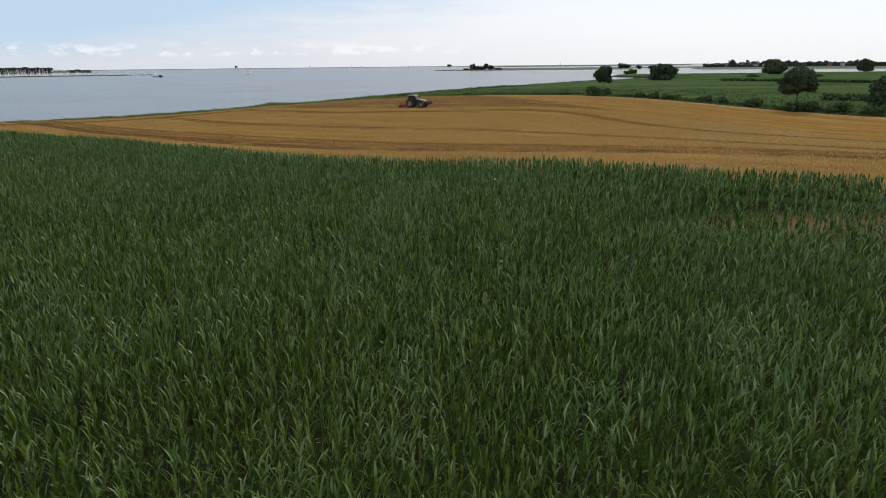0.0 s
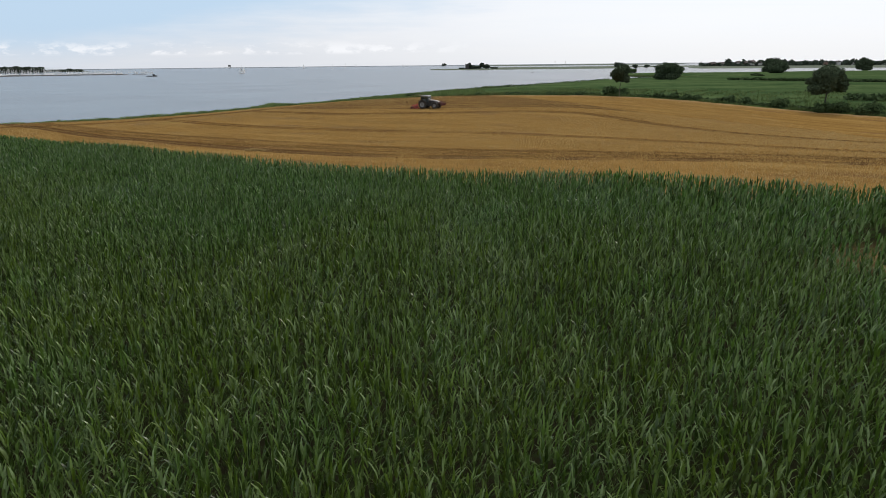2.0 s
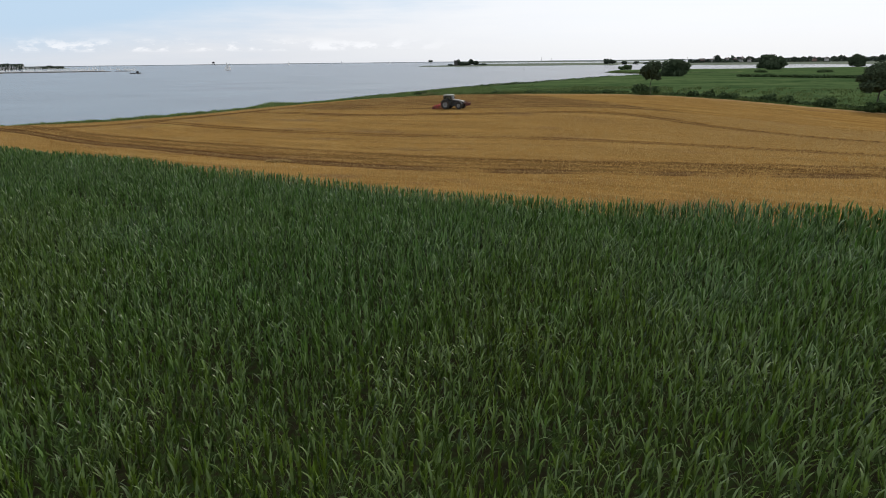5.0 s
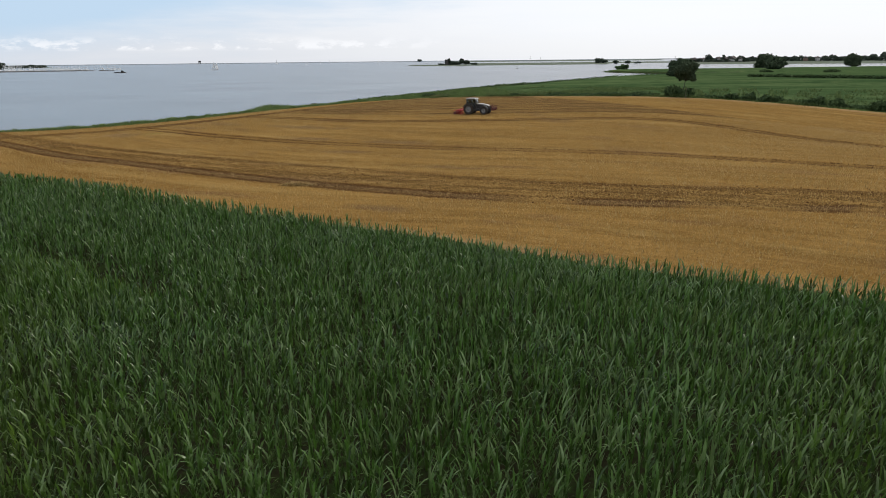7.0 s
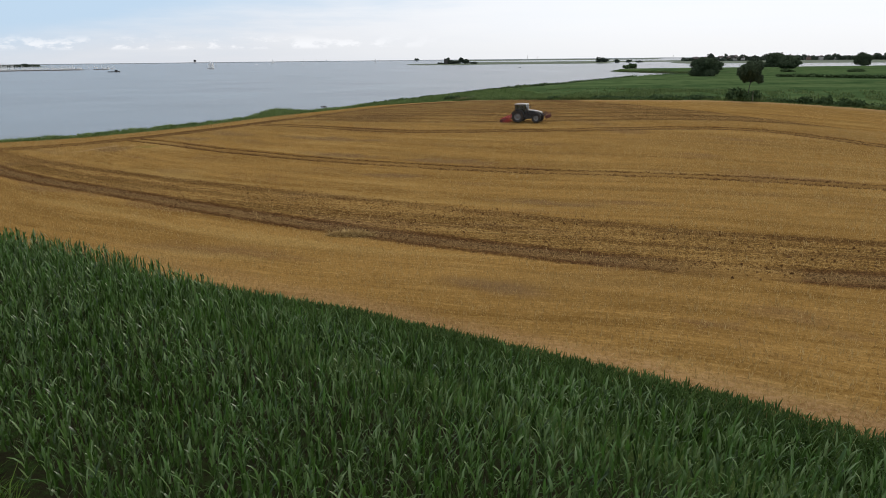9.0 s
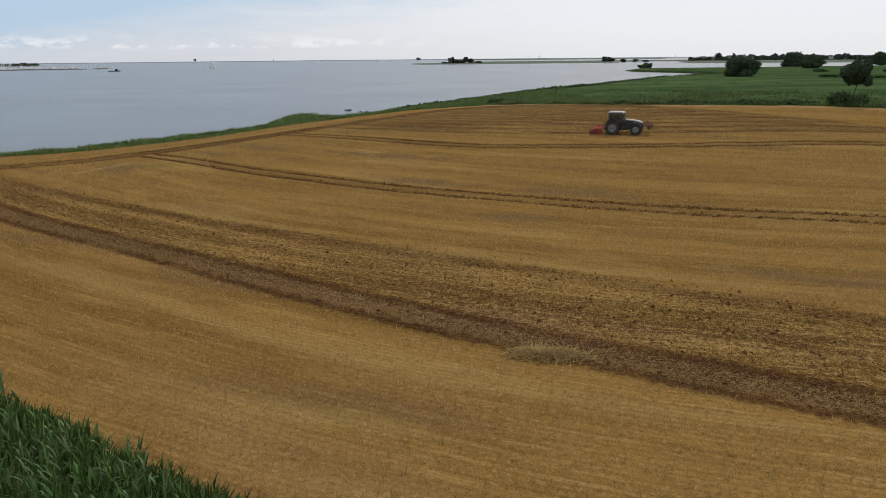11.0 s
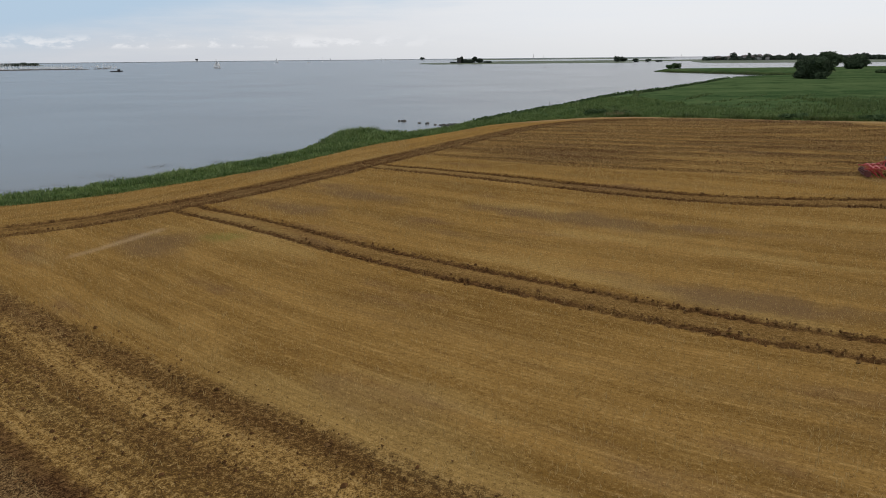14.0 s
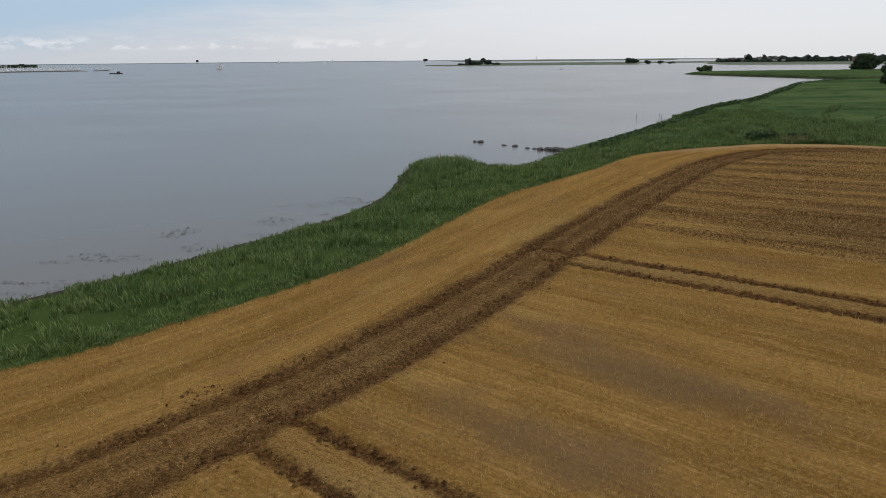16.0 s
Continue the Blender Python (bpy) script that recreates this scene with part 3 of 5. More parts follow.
# ---- small growing things, as stuff ----
def blades(pos, yaw, length, width, rise, droop, sections=2):
    """Leaf blades: arrays of base points, headings, lengths, widths, first slope and bend. Corners and triangles."""
    n = len(pos)
    k = sections
    verts = np.zeros((n, 2 * k + 1, 3), np.float32)
    ux, uy = np.cos(yaw), np.sin(yaw)
    at = pos.copy()
    ang = rise.copy()
    seg = length / k
    for i in range(k + 1):
        wd = width * (0.75, 1.0, 0.72, 0.45)[min(i, 3)] * 0.5
        if i < k:
            verts[:, 2 * i, 0], verts[:, 2 * i, 1], verts[:, 2 * i, 2] = at[:, 0] - uy * wd, at[:, 1] + ux * wd, at[:, 2]
            verts[:, 2 * i + 1, 0], verts[:, 2 * i + 1, 1], verts[:, 2 * i + 1, 2] = at[:, 0] + uy * wd, at[:, 1] - ux * wd, at[:, 2]
        else:
            verts[:, 2 * k] = at
        c = np.cos(ang) * seg
        at = at + np.stack([ux * c, uy * c, np.sin(ang) * seg], 1)
        ang = ang - droop
    tri = []
    for i in range(k - 1):
        tri += [(2 * i, 2 * i + 1, 2 * i + 3), (2 * i, 2 * i + 3, 2 * i + 2)]
    tri.append((2 * k - 2, 2 * k - 1, 2 * k))
    tris = (np.arange(n)[:, None, None] * (2 * k + 1) + np.array(tri)[None]).reshape(-1, 3)
    return verts.reshape(-1, 3), tris


def joined(groups):
    v, f, base = [], [], 0
    for a, b in groups:
        v.append(a)
        f.append(b + base)
        base += len(a)
    return np.concatenate(v), np.concatenate(f)


def build_corn():
    run = np.array([0.845, -0.535])
    side = np.array([0.535, 0.845])
    u, v = np.meshgrid(np.arange(-130, 75, 0.165), np.arange(-30, 95, 0.75))
    u, v = u.ravel() + rng.uniform(-0.09, 0.09, u.size), v.ravel() + rng.normal(0, 0.12, u.size)
    x, y = u * run[0] + v * side[0], u * run[1] + v * side[1]
    d, s, _ = line_dist(x, y, CORN_EDGE)
    edge = d * -s
    limit = -0.6 + 0.5 * (x > -32) + 0.35 * smooth(x, -40, -26) * (1 - smooth(x, -8, 3))
    seen = (edge > limit) & (y > 3) & (x > -0.74 * y - 5) & (x < 0.70 * y + 5) & (x < 48)
    around = (edge > limit) & ~seen & (x > -120) & (x < 75) & (y > -25) & (rng.random(x.size) < 0.10)
    seen |= around
    # a wheel gap and a thin patch
    across = (x + 32.5) * 0.632 + (y - 63.6) * 0.775
    gap = (np.abs(across) < 0.45) | ((np.abs(across + 1.0) < 0.6) & (rng.random(x.size) < 0.75))
    gap &= (x < -27.2) & (x > -38) & (rng.random(x.size) < 0.9)
    lane = (np.abs(line_dist(x, y, LANE)[0] - 0.9) < 0.30) & (x > -20)
    gap |= lane & (rng.random(x.size) < 0.6)
    bare = rng.random(x.size) < 0.70 * smooth(1.15 - thin_patch(x, y), 0, 0.35)
    keep = seen & ~gap & ~bare
    x, y, edge = x[keep], y[keep], edge[keep]
    path = line_dist(x, y, np.array([(0, 12), (-9, 26), (-28, 70)]))[0]
    full = (path < 21) & ~around[keep]
    thin = rng.random(x.size) < np.where(full | around[keep], 1.0, 0.72)
    side_plants = around[keep][thin]
    x, y, edge, full = x[thin], y[thin], edge[thin], full[thin]
    z = land_height(x, y)
    vig = np.array([noise.noise(Vector((a * 0.07, b * 0.07, 5))) for a, b in zip(x, y)])
    tall = 1.16 * np.clip(1.0 + vig * 0.14 + rng.normal(0, 0.05, x.size), 0.7, 1.2) * (0.80 + 0.20 * smooth(edge, -0.6, 2.0))
    tall *= 1 - 0.35 * np.exp(-((x - 18) / 9) ** 2 - ((y - 30.5) / 3.2) ** 2)
    turn = rng.uniform(0, 2 * math.pi, x.size)
    # plants of one patch lean and bend alike
    sway = np.array([noise.noise(Vector((a * 0.16, b * 0.16, 11))) for a, b in zip(x, y)]) * 2.4 - 0.6
    soft = np.array([noise.noise(Vector((a * 0.42, b * 0.42, 23))) for a, b in zip(x, y)])
    groups = []
    for lod, leaves, wide, bends in ((full, 9, 1.0, 3), (~full & ~side_plants, 7, 1.5, 2), (side_plants, 5, 3.2, 2)):
        px, py, pz, pt, pa, ps, pb = x[lod], y[lod], z[lod], tall[lod], turn[lod], sway[lod], soft[lod]
        n = len(px)
        for i in range(leaves):
            f = (i + 1) / leaves
            hgt = (0.62 + 1.00 * f) * pt
            az = pa + (i % 2) * math.pi + rng.normal(0, 0.5, n)
            az = az - 0.5 * np.sin(az - ps)
            ln = (0.52 - 0.14 * f) * pt * rng.uniform(0.7, 1.2, n)
            wd = (0.070 - 0.012 * f) * wide * rng.uniform(0.7, 1.2, n)
            rise = np.radians(np.clip(70 + 11 * f + 9 * pb + rng.normal(0, 7, n), 40, 92))
            droop = np.radians(np.clip((30 - 6 * f) * rng.uniform(0.05, 1.6, n) - 12 * pb, 0, 60) * 2 / bends)
            groups.append(blades(np.stack([px, py, pz + hgt], 1), az, ln, wd, rise, droop, bends))
    # bare stalks show along the margin
    m = edge < 1.0
    for a in (0.0, 2.1):
        k = m.sum()
        groups.append(blades(np.stack([x[m], y[m], z[m]], 1), np.full(k, a), 1.5 * tall[m], np.full(k, 0.035), np.full(k, 1.5), np.zeros(k), 2))
    vs, fs = joined(groups)
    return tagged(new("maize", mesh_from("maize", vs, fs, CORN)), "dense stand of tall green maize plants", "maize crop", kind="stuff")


build_corn()


def tufts(n_clumps, sample, per, height, width, mat, name, label, category, lean=0.5, sec=2):
    """Clumps of grass blades, scattered by sample(n) which gives x, y and a height factor."""
    x, y, k = sample(n_clumps)
    z = land_height(x, y)
    px, py, pz, pk = (np.repeat(a, per) for a in (x, y, z, k))
    n = len(px)
    r = rng.random(n) ** 0.6 * 0.28
    a = rng.uniform(0, 2 * math.pi, n)
    pos = np.stack([px + r * np.cos(a), py + r * np.sin(a), pz - 0.03], 1)
    yaw = a + rng.normal(0, 0.6, n)
    ln = height * pk * rng.uniform(0.55, 1.2, n)
    v, f = blades(pos, yaw, ln, width * rng.uniform(0.7, 1.3, n), np.radians(90 - lean * rng.uniform(0, 60, n)), np.radians(lean * rng.uniform(10, 70, n)), sec)
    return tagged(new(name, mesh_from(name, v, f, mat)), label, category, kind="stuff")


def bank_sample(n):
    """Between the shore and the field's edge."""
    x, y = rng.uniform(-125, 12, n * 5), rng.uniform(145, 262, n * 5)
    fd, fs, _ = line_dist(x, y, FIELD_EDGE)
    sd, _, _ = line_dist(x, y, SHORE)
    ok = (fs > 0) & inside(x, y, LAND) & (fd > 0.15)
    clumpy = np.array([noise.fractal(Vector((a * 0.3, b * 0.3, 9)), 0.7, 2.0, 3) for a, b in zip(x, y)])
    ok &= rng.random(len(x)) < np.clip(0.65 + clumpy, 0.2, 1)
    cape = np.exp(-(np.hypot(x + 56, y - 213) / 9.0) ** 2)
    k = (0.75 + clumpy * 0.5 + cape * 0.9) * (0.7 + 0.3 * smooth(fd, 0, 2.5)) * (0.5 + 0.5 * smooth(sd, 0, 2.5))
    i = np.flatnonzero(ok)[:n]
    return x[i], y[i], k[i]


tufts(16000, bank_sample, 8, 0.80, 0.050, GRASS, "bank_grass", "uneven green grass and reeds on the shore bank", "grass", 0.6)


def margin_sample(n):
    i = rng.integers(0, len(FIELD_EDGE) - 1, n * 6)
    a, b = FIELD_EDGE[i], FIELD_EDGE[i + 1]
    p = a + (b - a) * rng.random(n * 6)[:, None]
    d = np.stack([-(b - a)[:, 1], (b - a)[:, 0]], 1) / np.linalg.norm(b - a, axis=1)[:, None]
    p = p + d * rng.uniform(-0.25, 2.2, n * 6)[:, None]
    p = p[(p[:, 0] > -105) & (p[:, 0] < 20)][:n]
    return p[:, 0], p[:, 1], rng.uniform(0.5, 1.2, len(p))


tufts(4000, margin_sample, 6, 0.38, 0.03, GRASS, "margin_grass", "short green grass at the stubble margin", "grass", 0.7)


def verge_sample(n):
    i = rng.integers(0, len(CORN_EDGE) - 1, n * 5)
    p = CORN_EDGE[i] + (CORN_EDGE[i + 1] - CORN_EDGE[i]) * rng.random(n * 5)[:, None]
    ok = ((p[:, 0] > -75) & (p[:, 0] < 40)) & ((np.abs(p[:, 0] + 20) < 24) | (rng.random(len(p)) < 0.3))
    p = p[ok][:n]
    wide = smooth(p[:, 0], -42, -26) * (1 - smooth(p[:, 0], -6, 4))
    off = rng.random(len(p)) ** (1 - 0.3 * wide) * (0.7 + 2.3 * wide) + 0.4
    return p[:, 0] + off * 0.535, p[:, 1] + off * 0.845, rng.uniform(0.5, 1.2, len(p)) * (1 - 0.4 * smooth(off, 1.6, 3.4))


tufts(13000, verge_sample, 7, 0.55, 0.045, VERGE, "verge_grass", "short green grass verge along the maize", "grass", 0.7)


def gap_sample(n):
    t = rng.uniform(-6, 6.5, n)
    off = rng.normal(-1.0, 0.35, n)
    return -32.5 + t * 0.775 + off * 0.632, 63.6 - t * 0.632 + off * 0.775, rng.uniform(0.6, 1.3, n)


tufts(1000, gap_sample, 9, 1.1, 0.04, WEED, "weeds", "yellow green weeds in a gap of the maize", "weeds", 0.7)


def meadow_sample(n):
    """Rough growth behind the field's far edge."""
    s = rng.random(n * 4)
    i = rng.integers(0, len(FIELD_EDGE) - 1, n * 4)
    a, b = FIELD_EDGE[i], FIELD_EDGE[i + 1]
    p = a + (b - a) * s[:, None]
    off = rng.random(n * 4) ** 2.2 * 75
    dirn = np.stack([-(b - a)[:, 1], (b - a)[:, 0]], 1)
    dirn /= np.linalg.norm(dirn, axis=1)[:, None]
    p = p + dirn * (off + 0.3)[:, None]
    ok = (p[:, 0] > -12) & (p[:, 0] < 120) & inside(p[:, 0], p[:, 1], LAND)
    lump = np.array([noise.fractal(Vector((a * 0.14, b * 0.14, 17)), 0.7, 2.0, 3) for a, b in p])
    ok &= rng.random(len(lump)) < np.clip(0.7 + 0.9 * lump, 0.15, 1)
    i = np.flatnonzero(ok)[:n]
    return p[i, 0], p[i, 1], rng.uniform(0.6, 1.2, len(i)) * np.clip(0.95 + 1.1 * lump[i], 0.4, 1.9)


tufts(11000, meadow_sample, 5, 0.62, 0.07, REED, "meadow_grass", "tall rough green grass behind the stubble field", "grass", 0.6)


def shore_line_sample(n):
    t = rng.random(n)
    ln = np.linalg.norm(SHORE[1:] - SHORE[:-1], axis=1) * ((SHORE[1:, 0] > -15) & (SHORE[1:, 0] < 250) & (SHORE[1:, 1] < 700))
    i = rng.choice(len(ln), n, p=ln / ln.sum())
    p = SHORE[i] + (SHORE[i + 1] - SHORE[i]) * t[:, None]
    ok = (p[:, 0] > -15) & (p[:, 1] < 640)
    p = p[ok] + rng.normal(0, 1.0, (ok.sum(), 2)) + np.array([2.0, -1.5])
    return p[:, 0], p[:, 1], rng.uniform(0.6, 1.3, len(p))


tufts(5500, shore_line_sample, 5, 0.85, 0.14, REED, "shore_reeds", "green reeds along the far shoreline", "reeds", 0.4)


def shallows_sample(n):
    x, y = rng.uniform(-100, -62, n * 3), rng.uniform(165, 200, n * 3)
    sd, _, _ = line_dist(x, y, SHORE)
    patch = np.array([noise.noise(Vector((a * 0.22, b * 0.3, 2))) for a, b in zip(x, y)])
    ok = ~inside(x, y, LAND) & (sd < 9) & (patch > 0.12)
    i = np.flatnonzero(ok)[:n]
    return x[i], y[i], np.ones(len(i))


def build_weed():
    x, y, _ = shallows_sample(1500)
    n = len(x) * 4
    px, py = np.repeat(x, 4) + rng.normal(0, 0.25, n), np.repeat(y, 4) + rng.normal(0, 0.12, n)
    v, f = blades(np.stack([px, py, np.full(n, -0.02)], 1), rng.normal(0.6, 0.5, n), rng.uniform(0.12, 0.35, n), rng.uniform(0.03, 0.08, n),
                  np.radians(rng.uniform(5, 35, n)), np.radians(rng.uniform(10, 30, n)))
    tagged(new("water_weed", mesh_from("water_weed", v, f, BARK)), "dark weed breaking the shallow water surface", "water weed", kind="stuff")


build_weed()


def field_points(n, x0, x1, y0, y1):
    x, y = rng.uniform(x0, x1, n), rng.uniform(y0, y1, n)
    fd, fs, _ = line_dist(x, y, FIELD_EDGE)
    cd, cs, _ = line_dist(x, y, CORN_EDGE)
    ok = (fs < 0) & (cs > 0) & (cd > 2.0) & (fd > 0.4)
    return x[ok], y[ok]


def build_clods():
    """Lumps of turned soil in ruts, track and tilled strips."""
    x, y = field_points(900000, -100, 60, 60, 214)
    rd, _, _ = line_dist(x, y, RUT_A)
    bd, _, _ = line_dist(x, y, RUT_B)
    td, tsd, _ = line_dist(x, y, TRACK)
    ad, asd, _ = line_dist(x, y, BAND)
    ud, us, _ = line_dist(x, y, BAND_TOP)
    ld, ls, _ = line_dist(x, y, TILL_LOW)
    w = np.maximum.reduce([1.0 * np.exp(-((rd - 0.97) / 0.38) ** 2) * (x > -65), 0.9 * (np.hypot((x + 65.5) / 3.0, (y - 152.9) / 1.1) < 1), 0.8 * np.exp(-((bd - 1.0) / 0.45) ** 2) * (x > -51), 0.9 * np.exp(-((td - 1.5) / 0.8) ** 2),
                           0.35 * (np.abs(ad * asd - 0.05) < 1.3), 0.42 * ((us < 0) & (asd > 0)), 0.18 * (ud < 0.8), 0.6 * ((ls > 0) & (x > -46) & (tsd < 0)) * (0.45 + 0.55 * np.sin(ld * 2 * math.pi / 4.1))])
    ok = rng.random(len(x)) < w * 0.75 * np.where(y > 175, 0.5, 1)
    x, y, w = x[ok], y[ok], w[ok]
    x, y = x[:40000], y[:40000]
    heaped = np.minimum(np.abs(line_dist(x, y, RUT_A)[0] - 0.97), np.abs(line_dist(x, y, TRACK)[0] - 1.4)) < 0.6
    heaped |= np.abs(line_dist(x, y, RUT_B)[0] - 1.0) < 0.6
    heaped |= np.hypot((x + 65.5) / 3.0, (y - 152.9) / 1.1) < 1
    n = len(x)
    z = land_height(x, y)
    s = (rng.lognormal(-3.5, 0.45, n) * np.where(heaped, 1.6, 1.1)).clip(0.015, 0.11)
    base = np.array([(1, 0, 0), (0, 1, 0), (-1, 0, 0), (0, -1, 0), (0, 0, 0.8), (0, 0, -0.4)], float)
    v = base[None] * (s[:, None, None] * rng.uniform(0.6, 1.4, (n, 6, 1)))
    a = rng.uniform(0, 6.28, n)
    vx = v[..., 0] * np.cos(a)[:, None] - v[..., 1] * np.sin(a)[:, None]
    vy = v[..., 0] * np.sin(a)[:, None] + v[..., 1] * np.cos(a)[:, None]
    v = np.stack([vx + x[:, None], vy + y[:, None], v[..., 2] + (z + 0.03)[:, None]], -1).reshape(-1, 3)
    f = np.array([(0, 1, 4), (1, 2, 4), (2, 3, 4), (3, 0, 4), (1, 0, 5), (2, 1, 5)])
    f = (np.arange(n)[:, None, None] * 6 + f[None]).reshape(-1, 3)
    tagged(new("soil_clods", mesh_from("soil_clods", v, f, SOIL_CLOD, False)), "loose brown soil clods and chopped straw", "soil", kind="stuff")


build_clods()


def build_stubble():
    x, y = field_points(700000, -95, 60, 48, 200)
    ok = np.ones(len(x))
    for line, wide, leave in ((RUT_A, 1.5, 0.12), (TRACK, 2.2, 0.07), (RUT_B, 1.4, 0.22)):
        ok = np.where(line_dist(x, y, line)[0] < wide, leave, ok)
    ok = np.where((line_dist(x, y, BAND_TOP)[1] < 0) & (line_dist(x, y, BAND)[1] > 0), 0.3, ok)
    ok = np.where((line_dist(x, y, TILL_LOW)[1] > 0) & (x > -46), 0.3, ok)
    for line, off, half in ((RUT_A, 0.97, 0.42), (RUT_B, 1.0, 0.48)):
        ok = np.where(np.abs(line_dist(x, y, line)[0] - off) < half, 0.02, ok)
    bd, bs, _ = line_dist(x, y, BAND)
    ok = np.where(np.abs(bd * bs - 0.05) < 1.3, 0.28, ok)
    for off in (-0.95, 1.1):
        ok = np.where(np.abs(bd * bs - off) < 0.4, 0.03, ok)
    ok = rng.random(len(x)) < ok
    x, y = x[ok], y[ok]
    n = len(x)
    z = land_height(x, y)
    near = np.hypot(x + 45, y - 120)
    v, f = blades(np.stack([x, y, z + 0.01], 1), rng.uniform(0, 6.28, n), rng.uniform(0.13, 0.27, n), rng.uniform(0.012, 0.024, n) * (1 + near / 55),
                  np.radians(rng.uniform(38, 88, n)), np.zeros(n), 1)
    tagged(new("stubble", mesh_from("stubble", v, f, STRAW)), "short cut golden straw stubble", "stubble", kind="stuff")


build_stubble()


# ---- shapes for things ----
def part(name, bm, mat, parent=None, label=""):
    """Links a bmesh as one mesh object, under a thing or a part."""
    me = bpy.data.meshes.new(name)
    bmesh.ops.recalc_face_normals(bm, faces=bm.faces[:])
    bm.to_mesh(me)
    bm.free()
    me.materials.append(mat)
    ob = new(name, me)
    if parent is not None:
        ob.parent = parent
    if label:
        ob["label"] = label
    return ob


def thing(name, m, label, category, group=""):
    ob = new(name)
    ob.matrix_world = m
    ob.empty_display_size = 0.2
    return tagged(ob, label, category, group)


def box(bm, c, s, bevel=0.0, m=None):
    r = bmesh.ops.create_cube(bm, size=1, matrix=(m or Matrix()) @ Matrix.Translation(c) @ Matrix.Diagonal((*s, 1)))
    if bevel:
        es = list({e for v in r["verts"] for e in v.link_edges})
        bmesh.ops.bevel(bm, geom=es, offset=bevel, segments=2, affect="EDGES", profile=0.6)
    return bm


def tube(bm, a, b, r0, r1=None, n=8, caps=True):
    a, b = Vector(a), Vector(b)
    d = b - a
    m = Matrix.Translation((a + b) / 2) @ d.to_track_quat("Z", "Y").to_matrix().to_4x4()
    bmesh.ops.create_cone(bm, cap_ends=caps, segments=n, radius1=r0, radius2=r0 if r1 is None else r1, depth=d.length, matrix=m)
    return bm


def prism(bm, outline, y0, y1, bevel=0.0):
    """An outline in x, z drawn out from y0 to y1."""
    a = [bm.verts.new((x, y0, z)) for x, z in outline]
    b = [bm.verts.new((x, y1, z)) for x, z in outline]
    bm.faces.new(a)
    bm.faces.new(b[::-1])
    es = []
    for i in range(len(a)):
        j = (i + 1) % len(a)
        bm.faces.new((a[i], b[i], b[j], a[j]))
    bm.normal_update()
    if bevel:
        es = list({e for v in a + b for e in v.link_edges})
        bmesh.ops.bevel(bm, geom=es, offset=bevel, segments=2, affect="EDGES", profile=0.6)
    return bm


def lathe(bm, profile, n=28, axis_y=True):
    """Turns a profile of (radius, offset) round the y axis."""
    rings = []
    for r, o in profile:
        rings.append([bm.verts.new((r * math.cos(2 * math.pi * i / n), o, r * math.sin(2 * math.pi * i / n))) for i in range(n)])
    for p, q in zip(rings, rings[1:]):
        for i in range(n):
            bm.faces.new((p[i], p[(i + 1) % n], q[(i + 1) % n], q[i]))
    return bm


def wheel(parent, name, x, y, r, wide, rim_r, outward):
    hub = new(name)
    hub.parent = parent
    hub.location = (x, y, r)
    bm = bmesh.new()
    w = wide / 2
    lathe(bm, [(rim_r, -w * 0.8), (rim_r * 1.12, -w * 0.95), (r * 0.90, -w), (r * 0.965, -w * 0.8), (r * 0.975, 0), (r * 0.965, w * 0.8), (r * 0.90, w),
               (rim_r * 1.12, w * 0.95), (rim_r, w * 0.8)], 36)
    lugs = 20
    for i in range(lugs):
        for s in (-1, 1):
            a = 2 * math.pi * (i + (0.5 if s > 0 else 0)) / lugs
            m = Matrix.Rotation(a, 4, "Y") @ Matrix.Translation((r * 0.975, s * w * 0.45, 0)) @ Matrix.Rotation(s * 0.65, 4, "X")
            box(bm, (0, 0, 0), (0.05 * r, w * 1.05, 0.06 * r), 0, m)
    part("tyre", bm, RUBBER, hub, "black lugged rubber tyre")
    bm = bmesh.new()
    o = outward
    lathe(bm, [(0.001, o * w * 0.25), (rim_r * 0.2, o * w * 0.3), (rim_r * 0.24, o * w * 0.15), (rim_r * 0.72, o * w * 0.02), (rim_r * 0.86, o * w * 0.45),
               (rim_r * 1.02, o * w * 0.82), (rim_r * 1.02, -o * w * 0.8), (rim_r * 0.8, -o * w * 0.3), (0.001, -o * w * 0.2)], 28)
    part("rim", bm, RIM, hub, "pale grey steel rim")
    return hub


